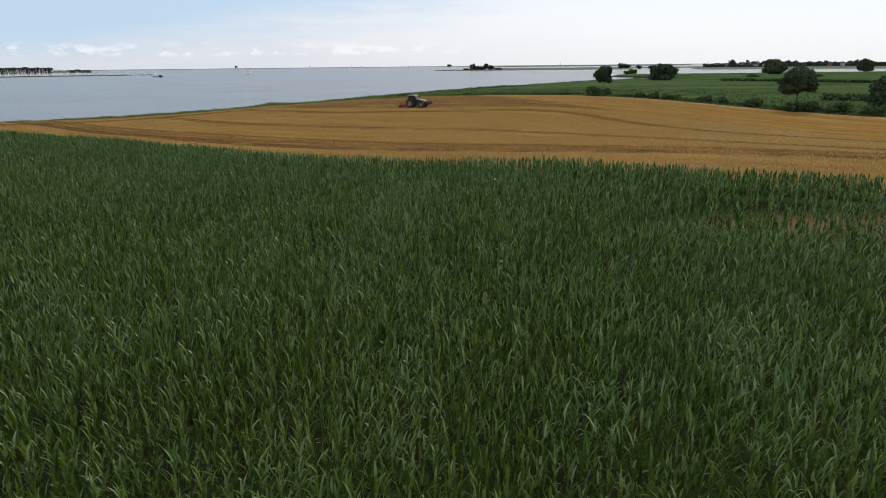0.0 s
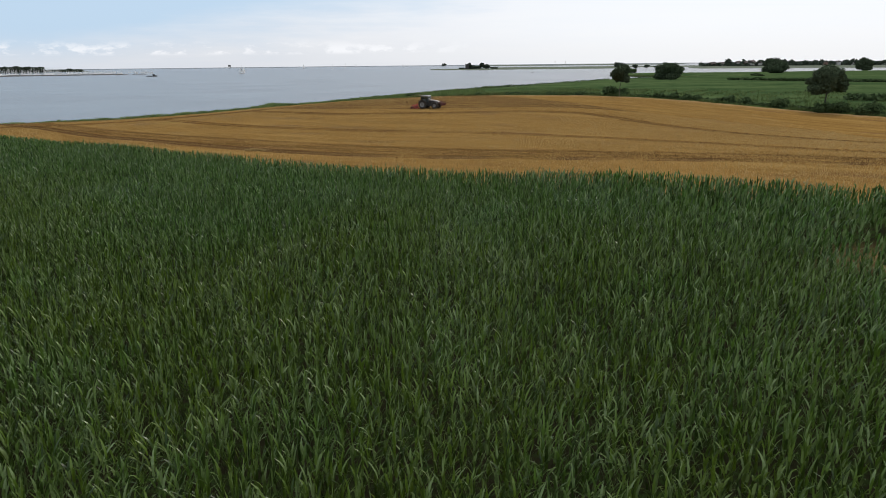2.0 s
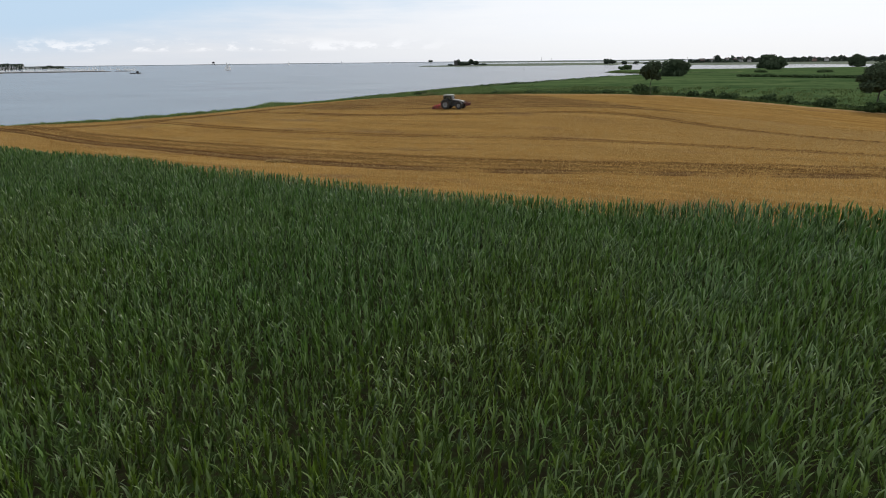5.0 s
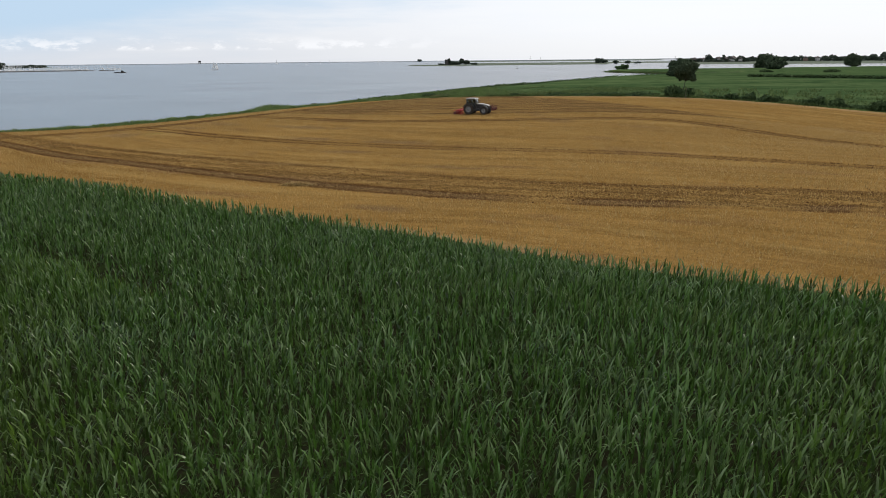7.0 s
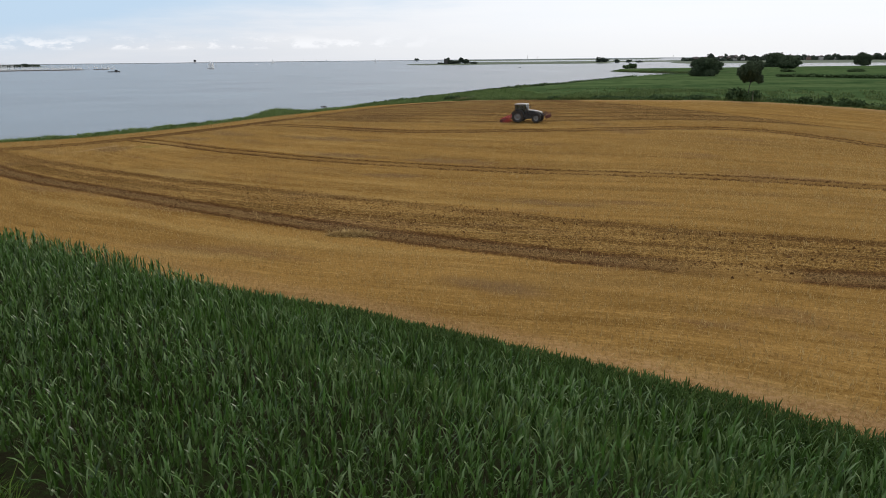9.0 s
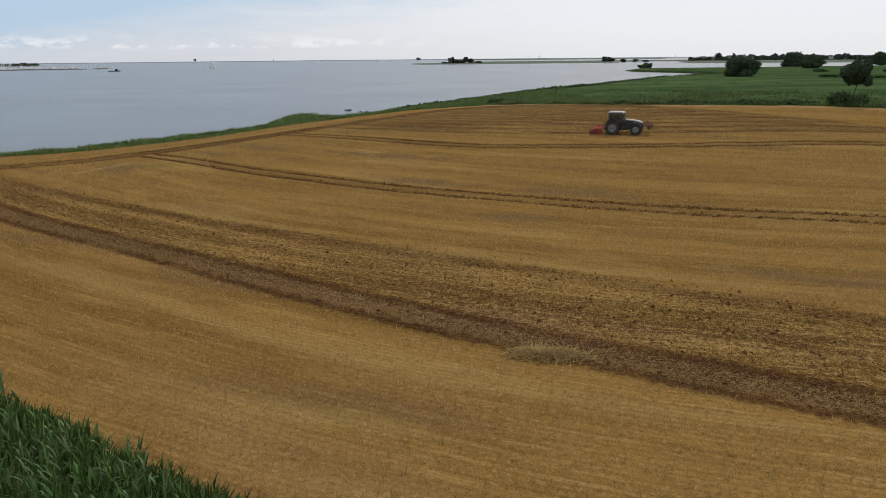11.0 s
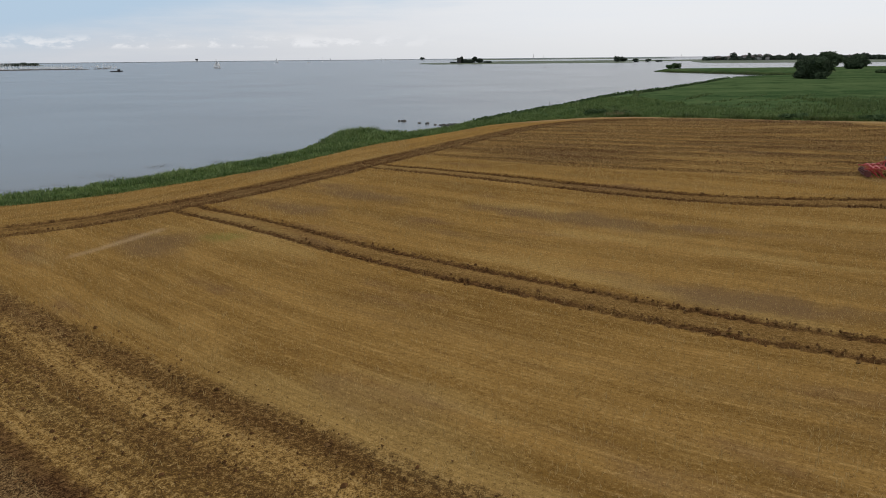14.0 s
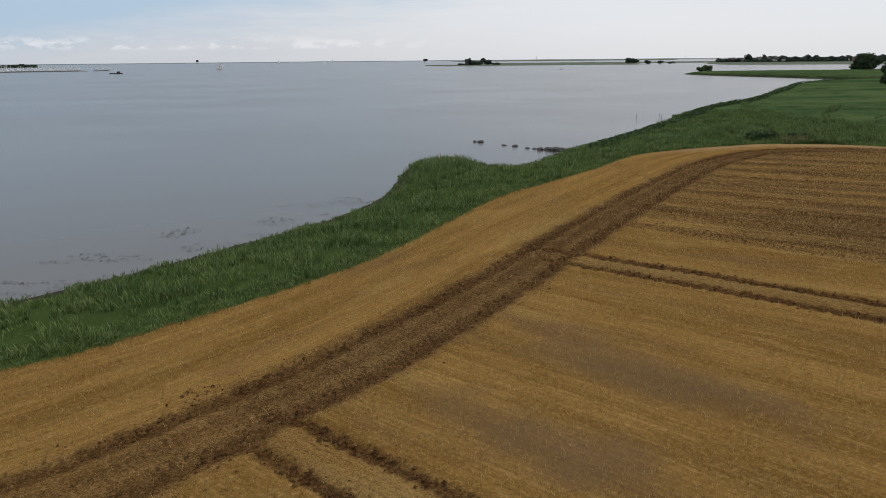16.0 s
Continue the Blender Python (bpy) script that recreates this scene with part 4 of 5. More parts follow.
# ---- tractor and its tools ----
def build_tractor(x, y, heading):
    z = ground_z(x, y)
    slope = math.degrees(math.atan2(ground_z(x + 2 * math.cos(heading), y + 2 * math.sin(heading)) - z, 2.0))
    m = Matrix.Translation((x, y, z)) @ Matrix.Rotation(heading, 4, "Z") @ Matrix.Rotation(radians(-slope), 4, "Y")
    t = thing("tractor", m, "silver and dark grey farm tractor standing on the stubble field", "tractor")
    for s, side in ((1, 1), (-1, -1)):
        wheel(t, "rear_wheel", 0, s * 0.95, 0.88, 0.55, 0.50, side)
        wheel(t, "front_wheel", 2.72, s * 0.92, 0.68, 0.46, 0.36, side)
    bm = bmesh.new()
    prism(bm, [(-0.45, 0.62), (0.9, 0.55), (2.1, 0.62), (3.25, 0.72), (3.3, 1.0), (1.1, 1.15), (-0.5, 1.2)], -0.33, 0.33, 0.04)
    tube(bm, (0, -0.9, 0.88), (0, 0.9, 0.88), 0.16, n=14)
    tube(bm, (2.72, -0.85, 0.68), (2.72, 0.85, 0.68), 0.11, n=12)
    part("chassis", bm, DARK_GREY, t)
    bm = bmesh.new()
    prism(bm, [(1.15, 1.12), (3.28, 0.98), (3.42, 1.15), (3.36, 1.45), (3.1, 1.55), (2.3, 1.70), (1.15, 1.80)], -0.40, 0.40, 0.07)
    part("bonnet", bm, DARK_GREY, t, "dark grey bonnet")
    bm = bmesh.new()
    prism(bm, [(1.18, 1.70), (2.28, 1.60), (3.05, 1.45), (3.36, 1.30), (3.40, 1.44), (3.12, 1.58), (2.3, 1.735), (1.18, 1.835)], -0.43, 0.43, 0.03)
    part("bonnet_cover", bm, SILVER, t, "silver bonnet cover")
    for s in (-1, 1):
        bm = bmesh.new()
        prism(bm, [(1.2, 1.14), (3.3, 1.02), (3.2, 1.42), (1.2, 1.62)], s * 0.395, s * 0.415, 0)
        part("bonnet_grille", bm, BLACK, t, "black side grille")
        bm = bmesh.new()
        box(bm, (3.33, s * 0.22, 1.33), (0.16, 0.2, 0.13), 0.02)
        part("headlight", bm, LAMP, t, "pale clear headlight")
    bm = bmesh.new()
    box(bm, (3.4, 0, 1.2), (0.06, 0.42, 0.42), 0.01)
    part("front_grille", bm, BLACK, t)
    bm = bmesh.new()
    prism(bm, [(-0.52, 2.52), (1.12, 2.52), (1.26, 2.57), (1.1, 2.67), (0.3, 2.71), (-0.45, 2.68), (-0.62, 2.60)], -0.78, 0.78, 0.05)
    part("cab_roof", bm, SILVER, t, "silver white cab roof")
    for px, qx in ((-0.42, -0.5), (0.45, 0.42), (1.28, 1.12)):
        for s in (-1, 1):
            bm = bmesh.new()
            tube(bm, (px, s * 0.70, 1.18 if px > 0 else 1.55), (qx, s * 0.70, 2.54), 0.045, 0.04, 8)
            part("cab_pillar", bm, BLACK, t)
    bm = bmesh.new()
    prism(bm, [(-0.45, 1.05), (1.25, 0.95), (1.28, 1.3), (-0.45, 1.62)], -0.66, 0.66, 0.03)
    part("cab_base", bm, DARK_GREY, t)
    for s in (-1, 1):
        for pts in ([(-0.4, 1.62), (0.43, 1.45), (0.41, 2.52), (-0.47, 2.52)], [(0.47, 1.44), (1.25, 1.3), (1.1, 2.52), (0.44, 2.52)]):
            bm = bmesh.new()
            prism(bm, pts, s * 0.69, s * 0.70, 0)
            part("side_window", bm, GLASS, t, "tinted cab glass")
    for pts, name in (([(1.26, 1.9), (1.27, 1.9), (1.12, 2.52), (1.11, 2.52)], "windscreen"), ([(-0.46, 1.65), (-0.45, 1.65), (-0.5, 2.52), (-0.51, 2.52)], "rear_window")):
        bm = bmesh.new()
        prism(bm, pts, -0.66, 0.66, 0)
        part(name, bm, GLASS, t, "tinted cab glass")
    bm = bmesh.new()
    box(bm, (0.05, 0, 1.5), (0.48, 0.5, 0.14), 0.04)
    box(bm, (-0.2, 0, 1.85), (0.14, 0.48, 0.62), 0.04)
    part("seat", bm, BLACK, t)
    bm = bmesh.new()
    tube(bm, (0.95, 0, 1.25), (0.72, 0, 1.78), 0.035, n=6)
    bmesh.ops.create_cone(bm, cap_ends=True, segments=16, radius1=0.2, radius2=0.2, depth=0.03, matrix=Matrix.Translation((0.72, 0, 1.78)) @ Matrix.Rotation(-0.4, 4, "Y"))
    part("steering_wheel", bm, BLACK, t)
    for s in (-1, 1):
        bm = bmesh.new()
        n = 14
        for k in range(n):
            a0, a1 = radians(-5 + 165 * k / n), radians(-5 + 165 * (k + 1) / n)
            q = [(math.cos(a) * r, math.sin(a) * r + 0.88) for a, r in ((a0, 0.96), (a1, 0.96), (a1, 1.0), (a0, 1.0))]
            prism(bm, q, s * 0.66, s * 1.22)
        bmesh.ops.remove_doubles(bm, verts=bm.verts[:], dist=0.002)
        part("rear_mudguard", bm, DARK_GREY, t)
        bm = bmesh.new()
        for k in range(8):
            a0, a1 = radians(25 + 120 * k / 8), radians(25 + 120 * (k + 1) / 8)
            q = [(2.72 + math.cos(a) * r, math.sin(a) * r + 0.68) for a, r in ((a0, 0.75), (a1, 0.75), (a1, 0.785), (a0, 0.785))]
            prism(bm, q, s * 0.72, s * 1.14)
        bmesh.ops.remove_doubles(bm, verts=bm.verts[:], dist=0.002)
        part("front_mudguard", bm, DARK_GREY, t, "dark grey front mudguard")
        bm = bmesh.new()
        for k in range(3):
            box(bm, (0.55 + 0.04 * k, s * 0.82, 0.5 + 0.28 * k), (0.34, 0.22, 0.03), 0.005)
        tube(bm, (0.4, s * 0.82, 0.48), (0.5, s * 0.82, 1.1), 0.02, n=6)
        tube(bm, (0.72, s * 0.82, 0.48), (0.78, s * 0.82, 1.1), 0.02, n=6)
        part("cab_step", bm, STEEL, t)
        bm = bmesh.new()
        tube(bm, (1.2, s * 0.7, 2.12), (1.32, s * 1.05, 2.16), 0.015, n=6)
        box(bm, (1.34, s * 1.07, 2.1), (0.05, 0.18, 0.32), 0.02)
        part("mirror", bm, BLACK, t)
        bm = bmesh.new()
        box(bm, (1.22, s * 0.52, 2.52), (0.1, 0.18, 0.1), 0.02)
        part("work_lamp", bm, LAMP, t, "pale clear work lamp")
        bm = bmesh.new()
        prism(bm, [(0.85, 0.5), (1.85, 0.55), (1.85, 0.95), (0.85, 1.0)], s * 0.36, s * 0.66, 0.05)
        part("fuel_tank" if s > 0 else "battery_box", bm, BLACK, t)
    bm = bmesh.new()
    tube(bm, (1.4, -0.56, 1.5), (1.36, -0.58, 2.5), 0.055, n=12)
    tube(bm, (1.4, -0.56, 1.55), (1.38, -0.57, 2.1), 0.085, n=12)
    tube(bm, (1.36, -0.58, 2.5), (1.27, -0.6, 2.6), 0.055, n=12)
    part("exhaust", bm, STEEL, t, "grey steel exhaust stack")
    bm = bmesh.new()
    for s in (-1, 1):
        tube(bm, (-0.4, s * 0.3, 0.6), (-1.15, s * 0.42, 0.55), 0.04, n=8)
    tube(bm, (-0.4, 0, 1.1), (-1.1, 0, 1.0), 0.04, n=8)
    part("rear_linkage", bm, BLACK, t)
    bm = bmesh.new()
    for s in (-1, 1):
        tube(bm, (3.2, s * 0.3, 0.75), (3.95, s * 0.38, 1.22), 0.05, n=8)
    tube(bm, (3.2, 0, 1.0), (3.95, 0, 1.62), 0.035, n=8)
    part("front_linkage", bm, BLACK, t)
    return m


def build_cultivator(m):
    c = thing("cultivator", m, "red cultivator frame with tines and roller behind the tractor", "cultivator")
    for dx in (-1.25, -1.65, -2.05):
        bm = bmesh.new()
        box(bm, (dx, 0, 0.70), (0.11, 2.9, 0.11), 0.015)
        part("cross_beam", bm, RED, c)
    for s in (-1, 1):
        bm = bmesh.new()
        box(bm, (-1.65, s * 0.75, 0.74), (1.1, 0.1, 0.1), 0.012)
        box(bm, (-2.35, s * 1.2, 0.6), (0.7, 0.07, 0.09), 0.01, Matrix())
        part("side_beam", bm, RED, c)
    bm = bmesh.new()
    tube(bm, (-1.25, -0.35, 0.7), (-1.1, 0, 1.15), 0.05, n=8)
    tube(bm, (-1.25, 0.35, 0.7), (-1.1, 0, 1.15), 0.05, n=8)
    tube(bm, (-1.1, 0, 1.15), (-2.0, 0, 0.78), 0.045, n=8)
    part("headstock", bm, RED, c)
    for i, dx in enumerate((-1.25, -1.65, -2.05)):
        for k in range(5):
            yy = -1.3 + k * 0.6 + i * 0.2
            bm = bmesh.new()
            prev = None
            for px, pz in ((dx, 0.70), (dx - 0.22, 0.62), (dx - 0.26, 0.35), (dx - 0.1, 0.1), (dx + 0.08, -0.06)):
                if prev:
                    tube(bm, (prev[0], yy, prev[1]), (px, yy, pz), 0.035, n=6)
                prev = (px, pz)
            part("tine", bm, RED, c)
    bm = bmesh.new()
    for k in range(10):
        a = 2 * math.pi * k / 10
        tube(bm, (-2.42 + 0.24 * math.cos(a), -1.4, 0.24 + 0.24 * math.sin(a)), (-2.42 + 0.24 * math.cos(a + 0.5), 1.4, 0.24 + 0.24 * math.sin(a + 0.5)), 0.02, n=6)
    for yy in (-1.4, -0.7, 0, 0.7, 1.4):
        bmesh.ops.create_cone(bm, cap_ends=True, segments=16, radius1=0.22, radius2=0.22, depth=0.03, matrix=Matrix.Translation((-2.42, yy, 0.24)) @ Matrix.Rotation(radians(90), 4, "X"))
    part("roller", bm, DARK_RED, c, "dark red cage roller")
    f = thing("front_packer", m @ Matrix.Translation((0, 0, 0.3)), "dark red and black ring packer on the front linkage", "packer")
    bm = bmesh.new()
    box(bm, (3.95, 0, 0.95), (0.1, 1.9, 0.1), 0.01)
    box(bm, (4.4, 0, 0.85), (0.08, 1.9, 0.08), 0.01)
    for s in (-1, 1):
        tube(bm, (3.6, s * 0.8, 0.95), (4.4, s * 0.8, 1.12), 0.03, n=6)
        tube(bm, (4.4, s * 0.8, 1.12), (4.55, s * 0.8, 0.6), 0.03, n=6)
        box(bm, (4.15, s * 0.9, 0.74), (0.55, 0.05, 0.09), 0.01)
        tube(bm, (3.9, s * 0.3, 0.95), (3.95, 0, 1.35), 0.04, n=6)
    part("frame", bm, DARK_RED, f)
    for k in range(9):
        bm = bmesh.new()
        lathe(bm, [(0.15, -0.025), (0.21, -0.03), (0.24, 0), (0.21, 0.03), (0.15, 0.025), (0.15, -0.025)], 18)
        bmesh.ops.translate(bm, verts=bm.verts[:], vec=(4.25, -0.84 + k * 0.21, 0.56))
        part("ring", bm, DARK_RED, f, "dark worn steel ring")


build_cultivator(build_tractor(-6.9, 147.9, radians(-25)))


# ---- trees and bushes ----
def crown_leaves(lobes, n, size, seed):
    """Leaf clumps near the surface of overlapping lobes (x, y, z, rx, ry, rz), with gaps."""
    r = np.random.default_rng(seed)
    vol = np.array([l[3] * l[4] + l[5] * l[3] for l in lobes])
    pick = r.choice(len(lobes), n, p=vol / vol.sum())
    L = np.array(lobes)[pick]
    d = r.normal(size=(n, 3))
    d /= np.linalg.norm(d, axis=1)[:, None]
    rad = r.uniform(0.45, 1.12, n) ** 0.55
    bulge = np.array([noise.noise(Vector((a * 2.3 + seed, b * 2.3, c * 2.3))) for a, b, c in d])
    keep = bulge > -0.42
    p = L[:, :3] + d * L[:, 3:] * (rad * (1 + bulge * 0.42))[:, None]
    p, d = p[keep], d[keep]
    k = len(p)
    s = size * r.uniform(0.5, 1.4, k)
    nrm = d + r.normal(0, 0.6, (k, 3))
    nrm /= np.linalg.norm(nrm, axis=1)[:, None]
    u = np.cross(nrm, r.normal(size=(k, 3)))
    u /= np.linalg.norm(u, axis=1)[:, None]
    w = np.cross(nrm, u)
    pts = []
    for a in (0.0, 1.3, 2.5, 3.8, 5.0):
        rr = s * r.uniform(0.6, 1.2, k)
        pts.append(p + u * (np.cos(a) * rr)[:, None] + w * (np.sin(a) * rr)[:, None] + nrm * (r.uniform(-0.25, 0.25, k) * s)[:, None])
    v = np.stack(pts, 1).reshape(-1, 3)
    f = (np.arange(k)[:, None, None] * 5 + np.array([(0, 1, 2), (0, 2, 3), (0, 3, 4)])[None]).reshape(-1, 3)
    return v, f


def build_tree(x, y, height, width, crown_from, label, n=5000, size=0.35, trunk_r=0.35, seed=1, flat=1.0, mat=None, name="tree", category="tree", group="", z=None):
    z = ground_z(x, y) if z is None else z
    t = thing(name, Matrix.Translation((x, y, z)), label, category, group)
    r = random.Random(seed)
    ch = height - crown_from
    lobes = []
    k = 14
    for i in range(k):
        a = 2 * math.pi * i / k + r.uniform(-0.3, 0.3)
        q = r.uniform(0.25, 0.70) * width / 2
        up = crown_from + ch * (r.uniform(0.22 if crown_from > 1 else 0.08, 0.80) - 0.22 * (q / (width / 2)) ** 2)
        s = r.uniform(0.24, 0.46)
        lobes.append((math.cos(a) * q, math.sin(a) * q, up, width * 0.5 * s, width * 0.5 * s, ch * 0.5 * s * 1.15 * flat))
    lobes.append((0, 0, crown_from + ch * 0.55, width * 0.33, width * 0.33, ch * 0.40))
    bm = bmesh.new()
    top = crown_from + ch * 0.35
    bends = [(0, 0, -0.3), (r.uniform(-0.1, 0.1), r.uniform(-0.1, 0.1), crown_from * 0.5), (r.uniform(-0.2, 0.2), r.uniform(-0.2, 0.2), max(crown_from, 0.8)), (0, 0, top)]
    for i, (a, b) in enumerate(zip(bends, bends[1:])):
        tube(bm, a, b, trunk_r * (1.15, 0.9, 0.75)[i], trunk_r * (0.9, 0.75, 0.4)[i], 9)
    part("trunk", bm, BARK, t)
    for lo in lobes[:7]:
        bm = bmesh.new()
        a = Vector(bends[2])
        b = Vector(lo[:3])
        mid = (a + b) / 2 + Vector((0, 0, -0.06 * height))
        tube(bm, a, mid, trunk_r * 0.42, trunk_r * 0.28, 6)
        tube(bm, mid, b, trunk_r * 0.28, trunk_r * 0.08, 6)
        part("limb", bm, BARK, t)
    v, f = crown_leaves(lobes, n, size, seed)
    ob = new("crown", mesh_from("crown", v, f, mat or FOLIAGE, False))
    ob.parent = t
    return t


build_tree(41.2, 174.4, 7.4, 5.0, 3.4, "round dark green tree behind the field edge", 16000, 0.14, 0.08, 11, 1.15)
build_tree(78.6, 149.8, 9.9, 9.2, 3.7, "spreading dark green tree with a bare forked trunk", 18000, 0.17, 0.16, 12, 0.9)
build_tree(117.3, 361, 8.8, 14.6, 0.3, "broad dense dark green tree on the meadow", 16000, 0.33, 0.5, 13, 1.0)
build_tree(342, 704, 14.0, 25, 0.3, "large domed dark green tree by the lagoon", 9000, 0.7, 0.6, 14)
build_tree(285, 582, 10.5, 19, 0.3, "low wide dark green tree by the lagoon", 8000, 0.6, 0.5, 15)
build_tree(490, 790, 17, 22, 3.0, "dark green tree by the lagoon", 6000, 0.7, 0.5, 16)
build_tree(100, 152, 7.5, 9, 1.2, "dark green tree behind the hedge", 5000, 0.3, 0.3, 17)


def build_bush(x, y, h, w, seed, label="dark green bush along the field edge", n=1300, size=0.2, group="hedge bushes", mat=None, z=None):
    z = ground_z(x, y) if z is None else z
    t = thing("bush", Matrix.Translation((x, y, z)), label, "bush", group)
    r = random.Random(seed)
    lobes = [(r.uniform(-0.45, 0.45) * w, r.uniform(-0.3, 0.3) * w, h * r.uniform(0.14, 0.58), w * r.uniform(0.14, 0.34), w * r.uniform(0.14, 0.34), h * r.uniform(0.2, 0.42)) for _ in range(10)]
    for lo in lobes[:3]:
        bm = bmesh.new()
        tube(bm, (lo[0] * 0.3, lo[1] * 0.3, -0.1), lo[:3], 0.05, 0.02, 5)
        part("stem", bm, BARK, t)
    v, f = crown_leaves(lobes, n, size, seed)
    ob = new("leaves", mesh_from("leaves", v, f, mat or FOLIAGE_LIGHT, False))
    ob.parent = t


HEDGE = ((38.6, 174.6, 2.3, 3.0), (41.6, 174.2, 2.1, 3.0), (49.5, 169.8, 1.5, 2.0), (52.3, 168.4, 1.7, 2.3), (55.4, 167.2, 1.6, 2.3), (57.6, 166.2, 1.4, 2.0), (63, 163, 1.8, 2.9),
         (66.5, 160.5, 1.9, 2.7), (72, 156, 2.2, 3.4), (78.2, 148.6, 2.5, 3.4), (81.5, 149.5, 2.4, 4.0), (86, 146, 2.6, 4.4), (91, 142, 2.8, 4.6), (97, 137.5, 2.6, 5.0),
         (26, 177, 0.9, 3.6), (15.5, 181.5, 0.8, 3.4), (8, 188.5, 0.8, 3.2), (31.5, 176, 0.9, 3.4), (-12.2, 216.2, 1.4, 3.4), (-8.2, 213.8, 0.9, 2.6))
for i, (hx, hy, hh, hw) in enumerate(HEDGE):
    build_bush(hx, hy, hh, hw, 40 + i)
for i, (hx, hy, hh, hw) in enumerate(((150, 452, 1.6, 3.0), (141, 447, 1.3, 2.4), (196, 430, 2.0, 6), (230, 420, 2.2, 7))):
    build_bush(hx, hy, hh, hw, 80 + i, "small dark bush on the meadow shore", 700, 0.3, "meadow bushes")
for i, (hx, hy, hh, hw) in enumerate(((183, 676, 3.8, 5.0), (189, 678, 5.6, 6.4))):
    build_bush(hx, hy, hh, hw, 90 + i, "dark green bush at the tip of the spit", 1500, 0.5, "spit bushes")


def build_hedgerow(name, line, h, wide, n, seed, label, size=0.5):
    """An uncounted row of growth along a line."""
    r = np.random.default_rng(seed)
    line = np.array(line, float)
    i = r.integers(0, len(line) - 1, n)
    p = line[i] + (line[i + 1] - line[i]) * r.random(n)[:, None]
    wob = np.array([0.65 + 0.7 * abs(noise.noise(Vector((a * 3.1 / wide / 4, b * 3.1 / wide / 4, seed)))) for a, b in p])
    up = r.random(n) ** 0.8 * h * wob
    x, y = p[:, 0] + r.normal(0, wide / 3, n), p[:, 1] + r.normal(0, wide / 3, n)
    z = land_height(x, y).clip(0) + up
    k = n
    d = r.normal(size=(k, 3))
    d /= np.linalg.norm(d, axis=1)[:, None]
    u = np.cross(d, r.normal(size=(k, 3)))
    u /= np.linalg.norm(u, axis=1)[:, None]
    w = np.cross(d, u)
    c = np.stack([x, y, z], 1)
    pts = [c + (u * math.cos(a) + w * math.sin(a)) * (size * r.uniform(0.6, 1.4, k))[:, None] for a in (0, 1.4, 2.6, 3.9, 5.1)]
    v = np.stack(pts, 1).reshape(-1, 3)
    f = (np.arange(k)[:, None, None] * 5 + np.array([(0, 1, 2), (0, 2, 3), (0, 3, 4)])[None]).reshape(-1, 3)
    tagged(new(name, mesh_from(name, v, f, FOLIAGE_LIGHT if h < 3 else FOLIAGE, False)), label, "hedgerow" if h < 6 else "woodland", kind="stuff")


build_hedgerow("hedgerow", [(140, 340), (158, 311), (186, 291), (260, 280), (420, 270)], 1.25, 2.6, 6000, 3, "dark green hedge across the meadow", 0.4)
build_hedgerow("low_scrub", [(14, 182.5), (20, 179.5), (28, 177.6), (36, 176.2)], 0.55, 1.6, 1500, 31, "low dark green scrub along the field edge", 0.2)
build_hedgerow("low_scrub", [(44, 173), (56, 168), (66, 161.5), (78, 153), (92, 143)], 0.6, 1.8, 2000, 32, "low dark green scrub along the field edge", 0.22)
build_hedgerow("shore_scrub", [(-33, 221), (-20, 237), (-4, 257), (6, 275), (24, 290), (42, 315), (62, 340), (96, 391), (139, 419)], 1.0, 3.0, 7000, 33, "lumpy green scrub and reeds along the shore bank", 0.26)
build_hedgerow("hedgerow", [(100, 176), (140, 165), (200, 150)], 1.5, 3, 3500, 4, "dark green hedge behind the stubble field", 0.4)


# ---- far shores ----
def ridge(name, line, wide, h, mat, label, category="shore", seed=1):
    """A low strip of land along a line, uneven in height."""
    p = chain(line, 2)
    n = len(p)
    v, f = [], []
    prof = ((-0.5, -0.5), (-0.42, 0.25), (-0.2, 0.85), (0.2, 1.0), (0.42, 0.3), (0.5, -0.5))
    for i, (x, y) in enumerate(p):
        a, b = p[max(i - 1, 0)], p[min(i + 1, n - 1)]
        d = (b - a) / np.linalg.norm(b - a)
        taper = min(1, i / 3 + 0.1, (n - 1 - i) / 3 + 0.1)
        wob = 0.75 + 0.5 * abs(noise.noise(Vector((i * 0.7, seed * 3.3, 0))))
        for o, q in prof:
            v.append((x - d[1] * o * wide * taper, y + d[0] * o * wide * taper, q * h * wob * taper if q > 0 else -0.6))
    k = len(prof)
    for i in range(n - 1):
        for j in range(k - 1):
            f.append((i * k + j, i * k + j + 1, (i + 1) * k + j + 1, (i + 1) * k + j))
    return tagged(new(name, mesh_from(name, v, f, mat)), label, category, kind="structure")


def at_bearing(mark, dist):
    """A point dist away on the bearing of a mark, counted on a scale across the flight's first heading (784 is straight ahead)."""
    a = math.atan((784 - mark) / 1206.4)
    return (-math.sin(a) * dist, math.cos(a) * dist)


def run(px0, px1, dist0, dist1, n=8):
    return [at_bearing(px0 + (px1 - px0) * i / (n - 1), dist0 + (dist1 - dist0) * i / (n - 1)) for i in range(n)]


